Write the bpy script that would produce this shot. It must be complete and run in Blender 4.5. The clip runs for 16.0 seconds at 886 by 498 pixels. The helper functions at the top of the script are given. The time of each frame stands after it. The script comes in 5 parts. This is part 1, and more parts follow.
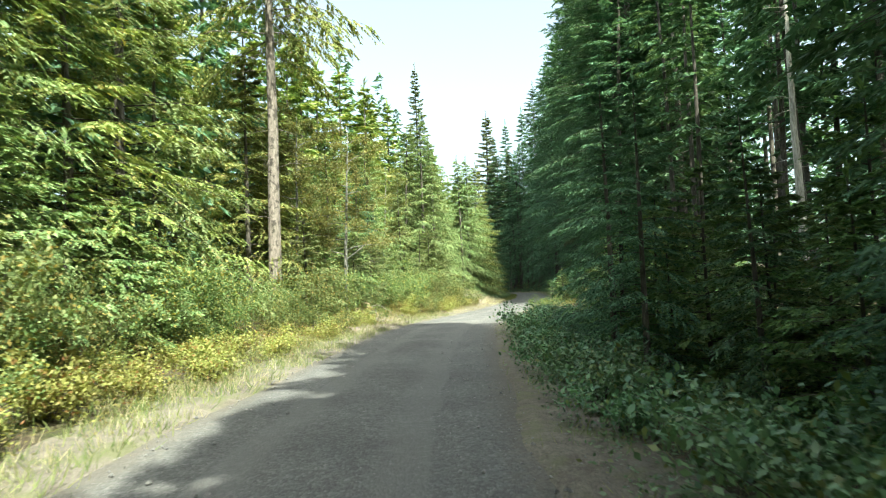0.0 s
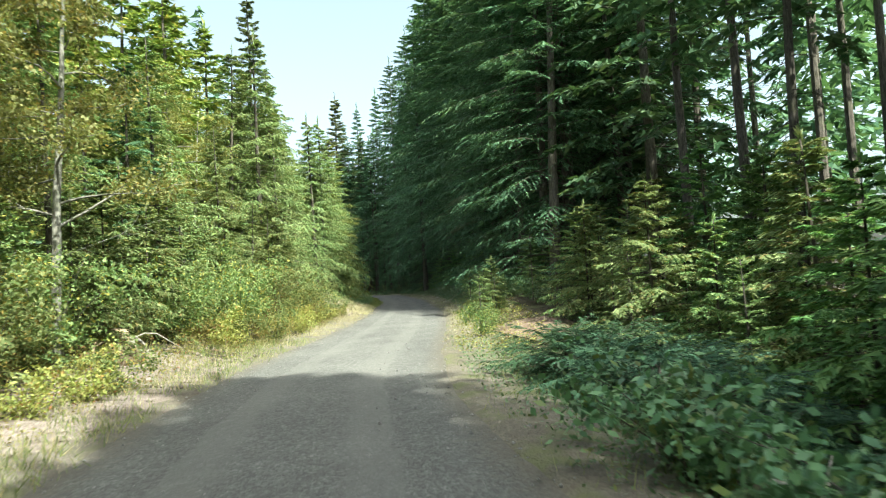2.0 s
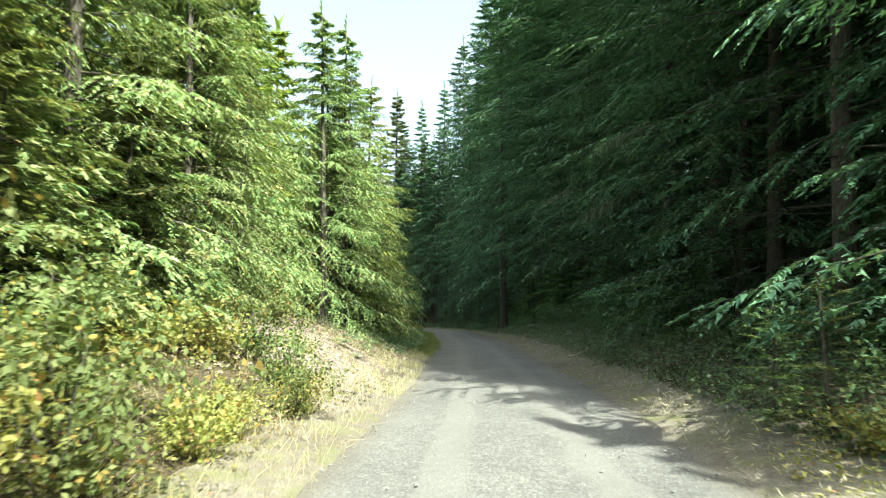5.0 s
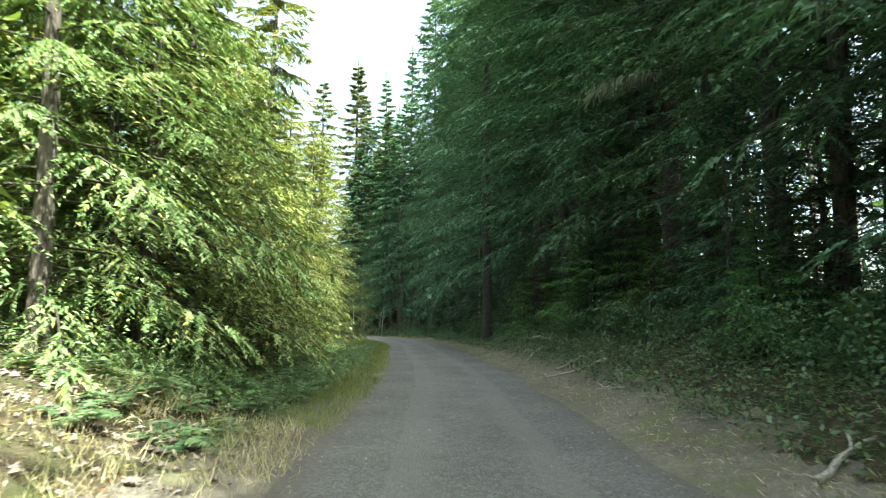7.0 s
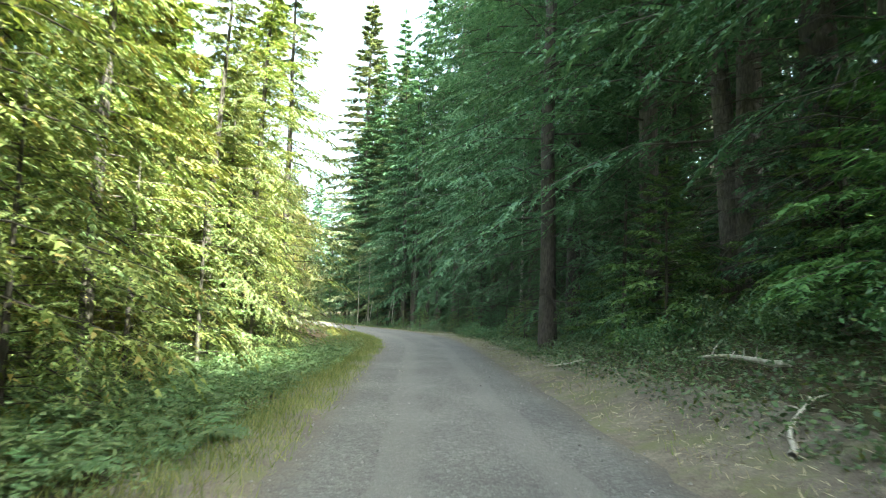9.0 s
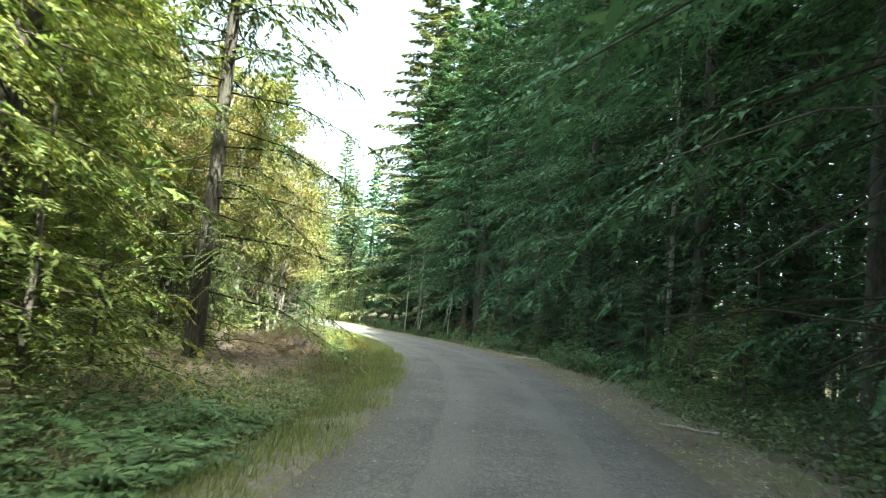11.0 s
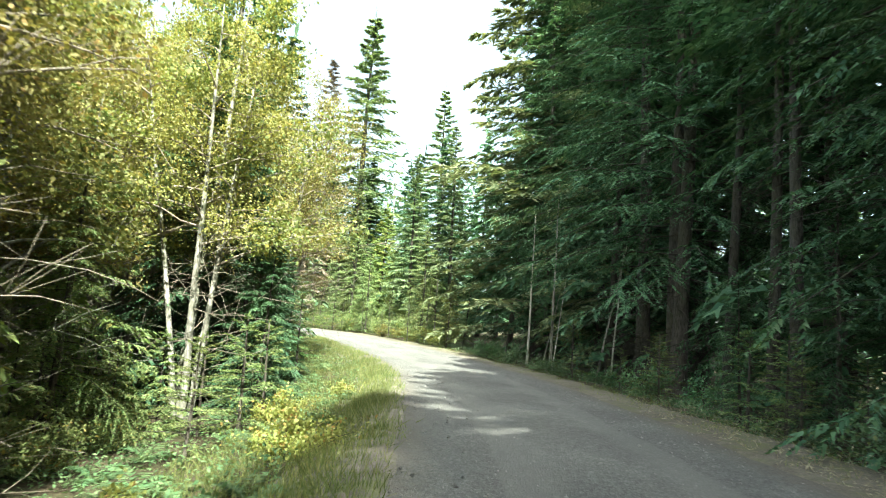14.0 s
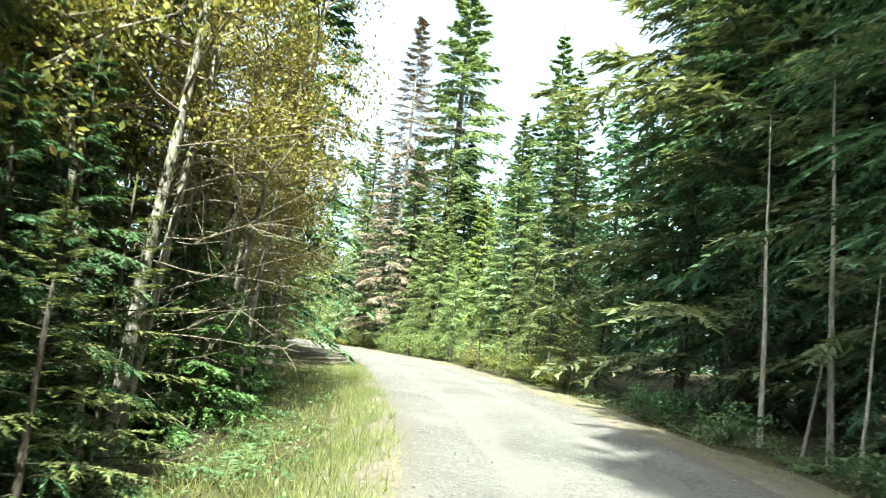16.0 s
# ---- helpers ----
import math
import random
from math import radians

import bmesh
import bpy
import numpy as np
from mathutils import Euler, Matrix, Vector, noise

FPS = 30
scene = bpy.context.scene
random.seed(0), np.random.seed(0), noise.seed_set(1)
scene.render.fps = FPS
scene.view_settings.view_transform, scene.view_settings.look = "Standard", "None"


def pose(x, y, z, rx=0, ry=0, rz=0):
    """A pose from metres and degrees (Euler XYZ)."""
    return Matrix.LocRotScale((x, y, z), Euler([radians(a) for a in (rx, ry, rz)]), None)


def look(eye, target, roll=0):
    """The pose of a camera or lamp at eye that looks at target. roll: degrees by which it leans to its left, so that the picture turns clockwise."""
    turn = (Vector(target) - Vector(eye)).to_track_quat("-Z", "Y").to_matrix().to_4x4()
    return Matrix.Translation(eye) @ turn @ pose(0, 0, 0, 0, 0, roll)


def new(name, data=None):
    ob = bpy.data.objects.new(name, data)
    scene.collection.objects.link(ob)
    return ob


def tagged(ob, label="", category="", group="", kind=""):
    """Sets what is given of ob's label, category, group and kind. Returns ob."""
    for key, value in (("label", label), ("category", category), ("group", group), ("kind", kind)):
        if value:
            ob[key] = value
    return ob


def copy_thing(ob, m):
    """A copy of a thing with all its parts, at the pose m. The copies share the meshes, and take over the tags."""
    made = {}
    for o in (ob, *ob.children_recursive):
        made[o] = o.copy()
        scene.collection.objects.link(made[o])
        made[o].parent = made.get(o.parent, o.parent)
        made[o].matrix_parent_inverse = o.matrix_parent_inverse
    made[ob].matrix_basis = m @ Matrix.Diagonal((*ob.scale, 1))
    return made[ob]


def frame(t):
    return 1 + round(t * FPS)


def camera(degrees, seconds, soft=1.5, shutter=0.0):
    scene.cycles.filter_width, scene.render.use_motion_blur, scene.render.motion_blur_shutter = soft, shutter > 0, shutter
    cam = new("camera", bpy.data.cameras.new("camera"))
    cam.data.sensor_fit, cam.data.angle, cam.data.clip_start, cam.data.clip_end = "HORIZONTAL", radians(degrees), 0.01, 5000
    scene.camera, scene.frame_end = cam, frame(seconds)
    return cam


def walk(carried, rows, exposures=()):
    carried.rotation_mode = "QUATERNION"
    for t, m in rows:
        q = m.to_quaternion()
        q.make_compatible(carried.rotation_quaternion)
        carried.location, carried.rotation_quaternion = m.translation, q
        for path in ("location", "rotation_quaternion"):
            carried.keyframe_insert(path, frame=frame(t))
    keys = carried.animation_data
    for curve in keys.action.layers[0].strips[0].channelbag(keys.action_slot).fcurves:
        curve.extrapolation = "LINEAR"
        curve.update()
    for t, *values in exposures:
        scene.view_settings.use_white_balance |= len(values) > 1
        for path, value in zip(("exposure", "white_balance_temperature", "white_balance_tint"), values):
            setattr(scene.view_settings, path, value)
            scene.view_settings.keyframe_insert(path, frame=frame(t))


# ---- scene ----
cam = camera(68.8, 16.0, soft=1.1, shutter=0.15)
PATH = [
    (0, (0.0, 0.0, 1.5), (0.005, 1.996, 1.619), -2.2),
    (0.5, (-0.434, 3.754, 1.5), (-0.273, 5.746, 1.595), -1.1),
    (1, (-0.724, 7.796, 1.5), (-0.41, 9.768, 1.623), -1.9),
    (1.5, (-0.58, 11.331, 1.5), (-0.184, 13.288, 1.622), -0.9),
    (2, (-0.291, 15.369, 1.5), (0.19, 17.307, 1.604), -3.3),
    (2.5, (0.07, 18.755, 1.5), (0.619, 20.669, 1.691), -5.1),
    (3, (0.502, 22.362, 1.5), (0.988, 24.295, 1.666), -1.8),
    (3.5, (0.934, 26.04, 1.5), (1.289, 28.0, 1.68), -0.7),
    (6, (4.47, 45.282, 1.5), (4.747, 47.249, 1.725), 0.3),
    (6.5, (5.192, 49.099, 1.5), (5.484, 51.064, 1.735), 1.6),
    (7, (5.988, 53.277, 1.5), (6.371, 55.226, 1.73), 0.2),
    (7.5, (6.707, 56.955, 1.5), (7.099, 58.906, 1.699), 2.1),
    (8, (7.572, 61.28, 1.5), (8.014, 63.219, 1.714), 0.2),
    (8.5, (8.293, 65.318, 1.5), (8.633, 67.278, 1.708), 1.5),
    (9, (9.011, 69.504, 1.5), (9.32, 71.469, 1.699), 1.7),
    (11.5, (11.356, 90.179, 1.5), (11.37, 92.167, 1.72), 5.1),
    (12, (11.616, 94.377, 1.5), (11.554, 96.361, 1.744), 4.1),
    (12.5, (11.795, 98.497, 1.5), (11.731, 100.479, 1.757), 4.2),
    (13, (11.86, 102.516, 1.5), (11.72, 104.494, 1.76), 2.9),
    (13.5, (11.882, 106.384, 1.5), (11.666, 108.353, 1.782), 2.5),
    (14, (11.565, 110.488, 1.5), (11.26, 112.45, 1.738), 4.3),
    (14.5, (11.171, 114.485, 1.5), (10.811, 116.432, 1.785), 4.0),
    (15, (10.554, 118.757, 1.5), (10.035, 120.666, 1.789), 6.8),
    (15.5, (9.889, 122.72, 1.5), (9.38, 124.63, 1.804), 6.0),
    (16, (8.952, 126.542, 1.5), (8.306, 128.413, 1.788), 6.0),
]
EXPOSURES = [(t, stops + 0.4, 6450, -8) for t, stops in ((0, 1.4), (1, 1.15), (1.75, 1.15), (2.75, 1.45), (3.5, 1.5), (6, 1.65), (7, 2.1), (8, 2.55), (9, 2.8), (11.5, 2.25), (12.5, 2.15), (13.5, 1.95), (14.2, 1.9), (15, 1.8), (16, 1.85))]
walk(cam, [(t, look(eye, target, roll)) for t, eye, target, roll in PATH], EXPOSURES)

# ---------------------------------------------------------------- light
SUN_DIR = Vector((0.37, -0.93, 0.0)).normalized()   # towards the sun, on the ground
SUN_EL = radians(54)
sun_data = bpy.data.lights.new("sun", "SUN")
sun_data.energy, sun_data.angle, sun_data.color = 5.0, radians(0.55), (1.0, 0.94, 0.84)
sun = new("sun", sun_data)
toward = Vector((SUN_DIR.x * math.cos(SUN_EL), SUN_DIR.y * math.cos(SUN_EL), math.sin(SUN_EL)))
sun.matrix_world = look((0, 0, 60), Vector((0, 0, 60)) - toward)
world = bpy.data.worlds.new("sky")
scene.world = world
world.use_nodes = True
wn = world.node_tree
sky = wn.nodes.new("ShaderNodeTexSky")
sky.sky_type, sky.sun_disc = "NISHITA", False
sky.sun_elevation, sky.sun_rotation = SUN_EL, math.atan2(SUN_DIR.x, SUN_DIR.y)
sky.air_density, sky.dust_density, sky.ozone_density = 1.0, 5.0, 1.0
pale = wn.nodes.new("ShaderNodeHueSaturation")   # a bright, thinly veiled sky
pale.inputs["Saturation"].default_value, pale.inputs["Value"].default_value = 0.65, 1.4
wn.links.new(sky.outputs[0], pale.inputs["Color"])
wn.links.new(pale.outputs[0], wn.nodes["Background"].inputs[0])
wn.nodes["Background"].inputs[1].default_value = 0.102

# ---------------------------------------------------------------- materials


def mat(name):
    m = bpy.data.materials.new(name)
    m.use_nodes = True
    n = m.node_tree
    n.nodes.clear()
    return m, n


def node(n, kind, **inputs):
    k = n.nodes.new(kind)
    for key, value in inputs.items():
        key = key.replace("_", " ")
        if isinstance(value, bpy.types.NodeSocket):
            n.links.new(value, k.inputs[key])
        else:
            k.inputs[key].default_value = value
    return k


def ramp(n, fac, *stops):
    r = n.nodes.new("ShaderNodeValToRGB")
    el = r.color_ramp.elements
    el[0].position, el[0].color = stops[0][0], (*stops[0][1], 1)
    el[1].position, el[1].color = stops[-1][0], (*stops[-1][1], 1)
    for p, c in stops[1:-1]:
        e = el.new(p)
        e.color = (*c, 1)
    n.links.new(fac, r.inputs[0])
    return r.outputs[0]


def blend(n, fac, a, b, how="MIX"):
    k = n.nodes.new("ShaderNodeMix")
    k.data_type, k.blend_type = "RGBA", how
    for sock, value in ((k.inputs[0], fac), (k.inputs[6], a), (k.inputs[7], b)):
        if isinstance(value, bpy.types.NodeSocket):
            n.links.new(value, sock)
        else:
            sock.default_value = value if isinstance(value, float) else (*value, 1)
    return k.outputs[2]


def calc(n, how, a, b=0.0):
    k = n.nodes.new("ShaderNodeMath")
    k.operation = how
    for sock, value in zip(k.inputs, (a, b)):
        if isinstance(value, bpy.types.NodeSocket):
            n.links.new(value, sock)
        else:
            sock.default_value = value
    return k.outputs[0]


def out(n, shader):
    n.links.new(shader, n.nodes.new("ShaderNodeOutputMaterial").inputs[0])


def where(n, scale=1.0):
    g = n.nodes.new("ShaderNodeNewGeometry")
    return g.outputs["Position"]


def foliage(name, dark, mid, light, see=0.30, rough=0.55, tired=None, gloss=0.14):
    """Leaves: every leaf its own shade, every tree its own tint, light through the blades."""
    m, n = mat(name)
    geo = n.nodes.new("ShaderNodeNewGeometry")
    info = n.nodes.new("ShaderNodeObjectInfo")
    isl, rnd = geo.outputs["Random Per Island"], info.outputs["Random"]
    big = node(n, "ShaderNodeTexNoise", Vector=geo.outputs["Position"], Scale=0.9, Detail=2.0)
    mixf = calc(n, "ADD", calc(n, "MULTIPLY", isl, 0.55), calc(n, "MULTIPLY", big.outputs["Fac"], 0.45))
    col = ramp(n, mixf, (0.15, dark), (0.5, mid), (0.88, light))
    if tired:
        spot = calc(n, "GREATER_THAN", isl, 0.90)
        col = blend(n, spot, col, tired)
    hue = n.nodes.new("ShaderNodeHueSaturation")
    n.links.new(calc(n, "ADD", calc(n, "MULTIPLY", rnd, 0.05), 0.475), hue.inputs["Hue"])
    n.links.new(calc(n, "ADD", calc(n, "MULTIPLY", rnd, 0.5), 0.75), hue.inputs["Value"])
    n.links.new(col, hue.inputs["Color"])
    p = node(n, "ShaderNodeBsdfPrincipled", Base_Color=hue.outputs[0], Roughness=rough)
    p.inputs["Specular IOR Level"].default_value = gloss
    warm = blend(n, 1.0, hue.outputs[0], (1.28, 1.22, 0.66), "MULTIPLY")
    t = node(n, "ShaderNodeBsdfTranslucent", Color=warm)
    s = n.nodes.new("ShaderNodeMixShader")
    s.inputs[0].default_value = see
    n.links.new(p.outputs[0], s.inputs[1])
    n.links.new(t.outputs[0], s.inputs[2])
    out(n, s.outputs[0])
    return m


def bark(name, dark, light, scale=6.0, patch=None, moss=0.25):
    m, n = mat(name)
    pos = where(n)
    stretch = node(n, "ShaderNodeMapping", Vector=pos)
    stretch.inputs["Scale"].default_value = (1.0, 1.0, 0.22)
    fine = node(n, "ShaderNodeTexNoise", Vector=stretch.outputs[0], Scale=scale * 4, Detail=5.0, Roughness=0.65)
    big = node(n, "ShaderNodeTexNoise", Vector=pos, Scale=scale * 0.35, Detail=3.0)
    col = ramp(n, fine.outputs["Fac"], (0.35, dark), (0.65, light))
    if patch:
        spots = node(n, "ShaderNodeTexNoise", Vector=pos, Scale=scale * 0.8, Detail=4.0)
        col = blend(n, ramp(n, spots.outputs["Fac"], (0.52, (0, 0, 0)), (0.60, (1, 1, 1))), col, patch)
    green = ramp(n, big.outputs["Fac"], (0.5, (0, 0, 0)), (0.7, (moss, moss, moss)))
    col = blend(n, green, col, (0.06, 0.075, 0.022))
    info = n.nodes.new("ShaderNodeObjectInfo")
    hue = n.nodes.new("ShaderNodeHueSaturation")
    n.links.new(calc(n, "ADD", calc(n, "MULTIPLY", info.outputs["Random"], 0.6), 0.7), hue.inputs["Value"])
    n.links.new(col, hue.inputs["Color"])
    p = node(n, "ShaderNodeBsdfPrincipled", Base_Color=hue.outputs[0], Roughness=0.9)
    b = node(n, "ShaderNodeBump", Height=fine.outputs["Fac"], Strength=0.8, Distance=0.03)
    n.links.new(b.outputs[0], p.inputs["Normal"])
    out(n, p.outputs[0])
    return m


def soil(name, stops, grit=0.6, extra=None, scale=1.0):
    """Earth and gravel: broad patches, clods, stones and grit."""
    m, n = mat(name)
    pos = where(n)
    broad = node(n, "ShaderNodeTexNoise", Vector=pos, Scale=0.45 * scale, Detail=4.0)
    clod = node(n, "ShaderNodeTexNoise", Vector=pos, Scale=5.0 * scale, Detail=6.0, Roughness=0.7)
    stone = node(n, "ShaderNodeTexVoronoi", Vector=pos, Scale=42.0 * scale)
    mixed = calc(n, "ADD", calc(n, "MULTIPLY", broad.outputs["Fac"], 0.45), calc(n, "MULTIPLY", clod.outputs["Fac"], 0.55))
    col = ramp(n, mixed, *stops)
    tone = ramp(n, stone.outputs["Color"], (0.0, (1 - grit * 0.5,) * 3), (1.0, (1 + grit * 0.35,) * 3))
    col = blend(n, 1.0, col, tone, "MULTIPLY")
    if extra:
        tuft = node(n, "ShaderNodeTexNoise", Vector=pos, Scale=1.3, Detail=6.0, Roughness=0.65)
        col = blend(n, ramp(n, tuft.outputs["Fac"], (0.48, (0, 0, 0)), (0.62, (0.85, 0.85, 0.85))), col, extra)
    p = node(n, "ShaderNodeBsdfPrincipled", Base_Color=col, Roughness=0.93)
    p.inputs["Specular IOR Level"].default_value = 0.2
    rise = calc(n, "ADD", calc(n, "MULTIPLY", clod.outputs["Fac"], 1.0), calc(n, "MULTIPLY", stone.outputs["Distance"], -0.5))
    b = node(n, "ShaderNodeBump", Height=rise, Strength=0.7, Distance=0.05)
    n.links.new(b.outputs[0], p.inputs["Normal"])
    out(n, p.outputs[0])
    return m


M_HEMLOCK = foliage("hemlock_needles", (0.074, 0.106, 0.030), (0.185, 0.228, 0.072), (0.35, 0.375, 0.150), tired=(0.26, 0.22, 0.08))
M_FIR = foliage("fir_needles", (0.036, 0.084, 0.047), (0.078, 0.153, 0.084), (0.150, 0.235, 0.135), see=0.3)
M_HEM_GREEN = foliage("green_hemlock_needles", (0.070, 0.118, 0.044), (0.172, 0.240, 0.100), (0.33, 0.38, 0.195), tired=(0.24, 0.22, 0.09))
M_SPRUCE = foliage("blue_green_needles", (0.085, 0.13, 0.068), (0.18, 0.235, 0.13), (0.33, 0.37, 0.23), see=0.32)
M_SAPLING = foliage("sapling_needles", (0.055, 0.095, 0.032), (0.135, 0.185, 0.072), (0.27, 0.31, 0.14))
# darker copy of the green hemlock needles, with forest-edge shade put into the colour
M_YOUNG = foliage("shade_darkened_young_needles", (0.050, 0.105, 0.036), (0.110, 0.190, 0.070), (0.21, 0.30, 0.115), see=0.32)
M_DRY = foliage("dry_twigs", (0.16, 0.13, 0.09), (0.26, 0.22, 0.16), (0.40, 0.36, 0.28), see=0.05, rough=0.9)
M_ALDER = foliage("alder_leaves", (0.085, 0.106, 0.036), (0.188, 0.205, 0.080), (0.33, 0.325, 0.155), see=0.38, tired=(0.28, 0.23, 0.08))
M_ALDER_GOLD = foliage("turning_alder_leaves", (0.115, 0.113, 0.038), (0.235, 0.220, 0.086), (0.37, 0.335, 0.16), see=0.35, tired=(0.30, 0.22, 0.09))
M_SHRUB = foliage("shrub_leaves", (0.058, 0.095, 0.032), (0.132, 0.18, 0.068), (0.29, 0.32, 0.15), see=0.35, tired=(0.28, 0.24, 0.07))
M_SHRUB_DRY = foliage("dry_shrub_leaves", (0.13, 0.155, 0.045), (0.26, 0.27, 0.085), (0.41, 0.39, 0.165), see=0.35, tired=(0.272, 0.17, 0.068))
M_SALAL = foliage("salal_leaves", (0.055, 0.115, 0.055), (0.105, 0.190, 0.092), (0.19, 0.28, 0.14), see=0.25, rough=0.36, tired=(0.13, 0.16, 0.05), gloss=0.4)
M_FERN = foliage("fern_leaflets", (0.055, 0.105, 0.050), (0.115, 0.180, 0.088), (0.21, 0.275, 0.135), see=0.3)
M_JUNIPER = foliage("dark_blue_green_needles", (0.030, 0.070, 0.042), (0.060, 0.122, 0.074), (0.11, 0.185, 0.105), see=0.2)
M_RED = foliage("reddened_leaves", (0.10, 0.055, 0.025), (0.19, 0.10, 0.045), (0.28, 0.19, 0.07), see=0.35, tired=(0.18, 0.18, 0.05))
M_LICHEN = foliage("pale_hanging_lichen", (0.07, 0.095, 0.055), (0.12, 0.145, 0.09), (0.18, 0.20, 0.13), see=0.25)
M_GRASS = foliage("green_grass", (0.07, 0.102, 0.036), (0.155, 0.188, 0.070), (0.30, 0.30, 0.14), see=0.35)
M_STRAW = foliage("dry_grass", (0.27, 0.25, 0.13), (0.42, 0.39, 0.24), (0.56, 0.52, 0.37), see=0.3)
M_BARK = bark("conifer_bark", (0.034, 0.028, 0.024), (0.115, 0.100, 0.088))
M_LIMB = bark("dark_limb_bark", (0.025, 0.021, 0.017), (0.085, 0.072, 0.06))
M_BARK_PALE = bark("pale_flaking_bark", (0.085, 0.07, 0.06), (0.22, 0.19, 0.165), scale=5.0, patch=(0.05, 0.042, 0.036), moss=0.1)
M_BARK_ALDER = bark("alder_bark", (0.20, 0.19, 0.17), (0.43, 0.41, 0.37), scale=5.0, patch=(0.09, 0.09, 0.075), moss=0.5)
M_BARK_GREY = bark("grey_alder_bark", (0.12, 0.115, 0.10), (0.30, 0.29, 0.26), scale=5.0, patch=(0.07, 0.07, 0.055), moss=0.5)
M_TWIG = bark("bare_alder_twigs", (0.13, 0.105, 0.085), (0.30, 0.26, 0.215), scale=5.0, moss=0.05)
M_DEAD = bark("weathered_grey_wood", (0.22, 0.20, 0.17), (0.48, 0.45, 0.40), moss=0.05)
M_ROOT = bark("dry_root_wood", (0.14, 0.09, 0.055), (0.42, 0.32, 0.22), scale=9.0, moss=0.0)
M_GROUND = soil("forest_soil", ((0.3, (0.0315, 0.0245, 0.0168)), (0.5, (0.063, 0.0504, 0.0322)), (0.7, (0.105, 0.084, 0.0525))), extra=(0.042, 0.0525, 0.0196))


def gravel_road():
    """Compacted gravel: smoother pale wheel tracks, a stonier middle, earth and litter creeping in from the edges."""
    m, n = mat("grey_gravel")
    pos = where(n)
    at = n.nodes.new("ShaderNodeAttribute")
    at.attribute_name = "across"
    off = calc(n, "ABSOLUTE", at.outputs["Fac"])
    broad = node(n, "ShaderNodeTexNoise", Vector=pos, Scale=0.5, Detail=4.0)
    clod = node(n, "ShaderNodeTexNoise", Vector=pos, Scale=7.0, Detail=7.0, Roughness=0.75)
    stone = node(n, "ShaderNodeTexVoronoi", Vector=pos, Scale=38.0)
    fine = node(n, "ShaderNodeTexVoronoi", Vector=pos, Scale=95.0)
    mixed = calc(n, "ADD", calc(n, "MULTIPLY", broad.outputs["Fac"], 0.5), calc(n, "MULTIPLY", clod.outputs["Fac"], 0.5))
    col = ramp(n, mixed, (0.3, (0.082, 0.082, 0.082)), (0.5, (0.124, 0.123, 0.121)), (0.72, (0.188, 0.184, 0.178)))
    tone = ramp(n, stone.outputs["Color"], (0.0, (0.66,) * 3), (0.6, (1.0,) * 3), (1.0, (1.5,) * 3))
    col = blend(n, 1.0, col, tone, "MULTIPLY")
    speck = ramp(n, fine.outputs["Color"], (0.0, (0.75,) * 3), (1.0, (1.22,) * 3))
    col = blend(n, 1.0, col, speck, "MULTIPLY")
    wander = calc(n, "ADD", off, calc(n, "MULTIPLY", calc(n, "SUBTRACT", broad.outputs["Fac"], 0.5), 0.5))
    track = ramp(n, wander, (0.40, (0, 0, 0)), (0.62, (0.5,) * 3), (0.95, (0.5,) * 3), (1.25, (0, 0, 0)))
    col = blend(n, track, col, (0.160, 0.157, 0.152))
    edge = calc(n, "ADD", off, calc(n, "MULTIPLY", calc(n, "SUBTRACT", clod.outputs["Fac"], 0.5), 1.1))
    dirt = ramp(n, calc(n, "MULTIPLY", edge, 0.4), (0.62, (0, 0, 0)), (0.86, (0.9,) * 3))
    col = blend(n, dirt, col, (0.115, 0.098, 0.078))
    p = node(n, "ShaderNodeBsdfPrincipled", Base_Color=col, Roughness=0.92)
    p.inputs["Specular IOR Level"].default_value = 0.25
    rise = calc(n, "ADD", calc(n, "MULTIPLY", clod.outputs["Fac"], 1.2), calc(n, "MULTIPLY", stone.outputs["Distance"], -0.7))
    b = node(n, "ShaderNodeBump", Height=rise, Strength=0.6, Distance=0.04)
    n.links.new(b.outputs[0], p.inputs["Normal"])
    out(n, p.outputs[0])
    return m


M_ROAD = gravel_road()
M_VERGE = soil("pale_dirt_verge", ((0.3, (0.085, 0.070, 0.056)), (0.5, (0.150, 0.132, 0.110)), (0.72, (0.25, 0.226, 0.19))), extra=(0.13, 0.135, 0.07))
M_BANK = soil("bare_bank_dirt", ((0.28, (0.08, 0.062, 0.056)), (0.48, (0.195, 0.160, 0.145)), (0.70, (0.34, 0.29, 0.27))), grit=0.9)
M_MOUND = soil("reddish_mound_dirt", ((0.28, (0.07, 0.045, 0.034)), (0.48, (0.15, 0.105, 0.080)), (0.70, (0.26, 0.19, 0.15))), grit=0.9, extra=(0.09, 0.085, 0.045))
M_BRUSH = foliage("dry_brown_brush", (0.20, 0.14, 0.075), (0.38, 0.29, 0.17), (0.56, 0.46, 0.30), see=0.2, rough=0.9)
M_LITTER = soil("brown_needle_litter", ((0.3, (0.12, 0.075, 0.047)), (0.45, (0.25, 0.185, 0.125)), (0.66, (0.45, 0.37, 0.285))), grit=0.7)
M_STONE = soil("road_stones", ((0.3, (0.128, 0.128, 0.128)), (0.5, (0.232, 0.228, 0.224)), (0.7, (0.368, 0.36, 0.344))), grit=0.3, scale=3.0)

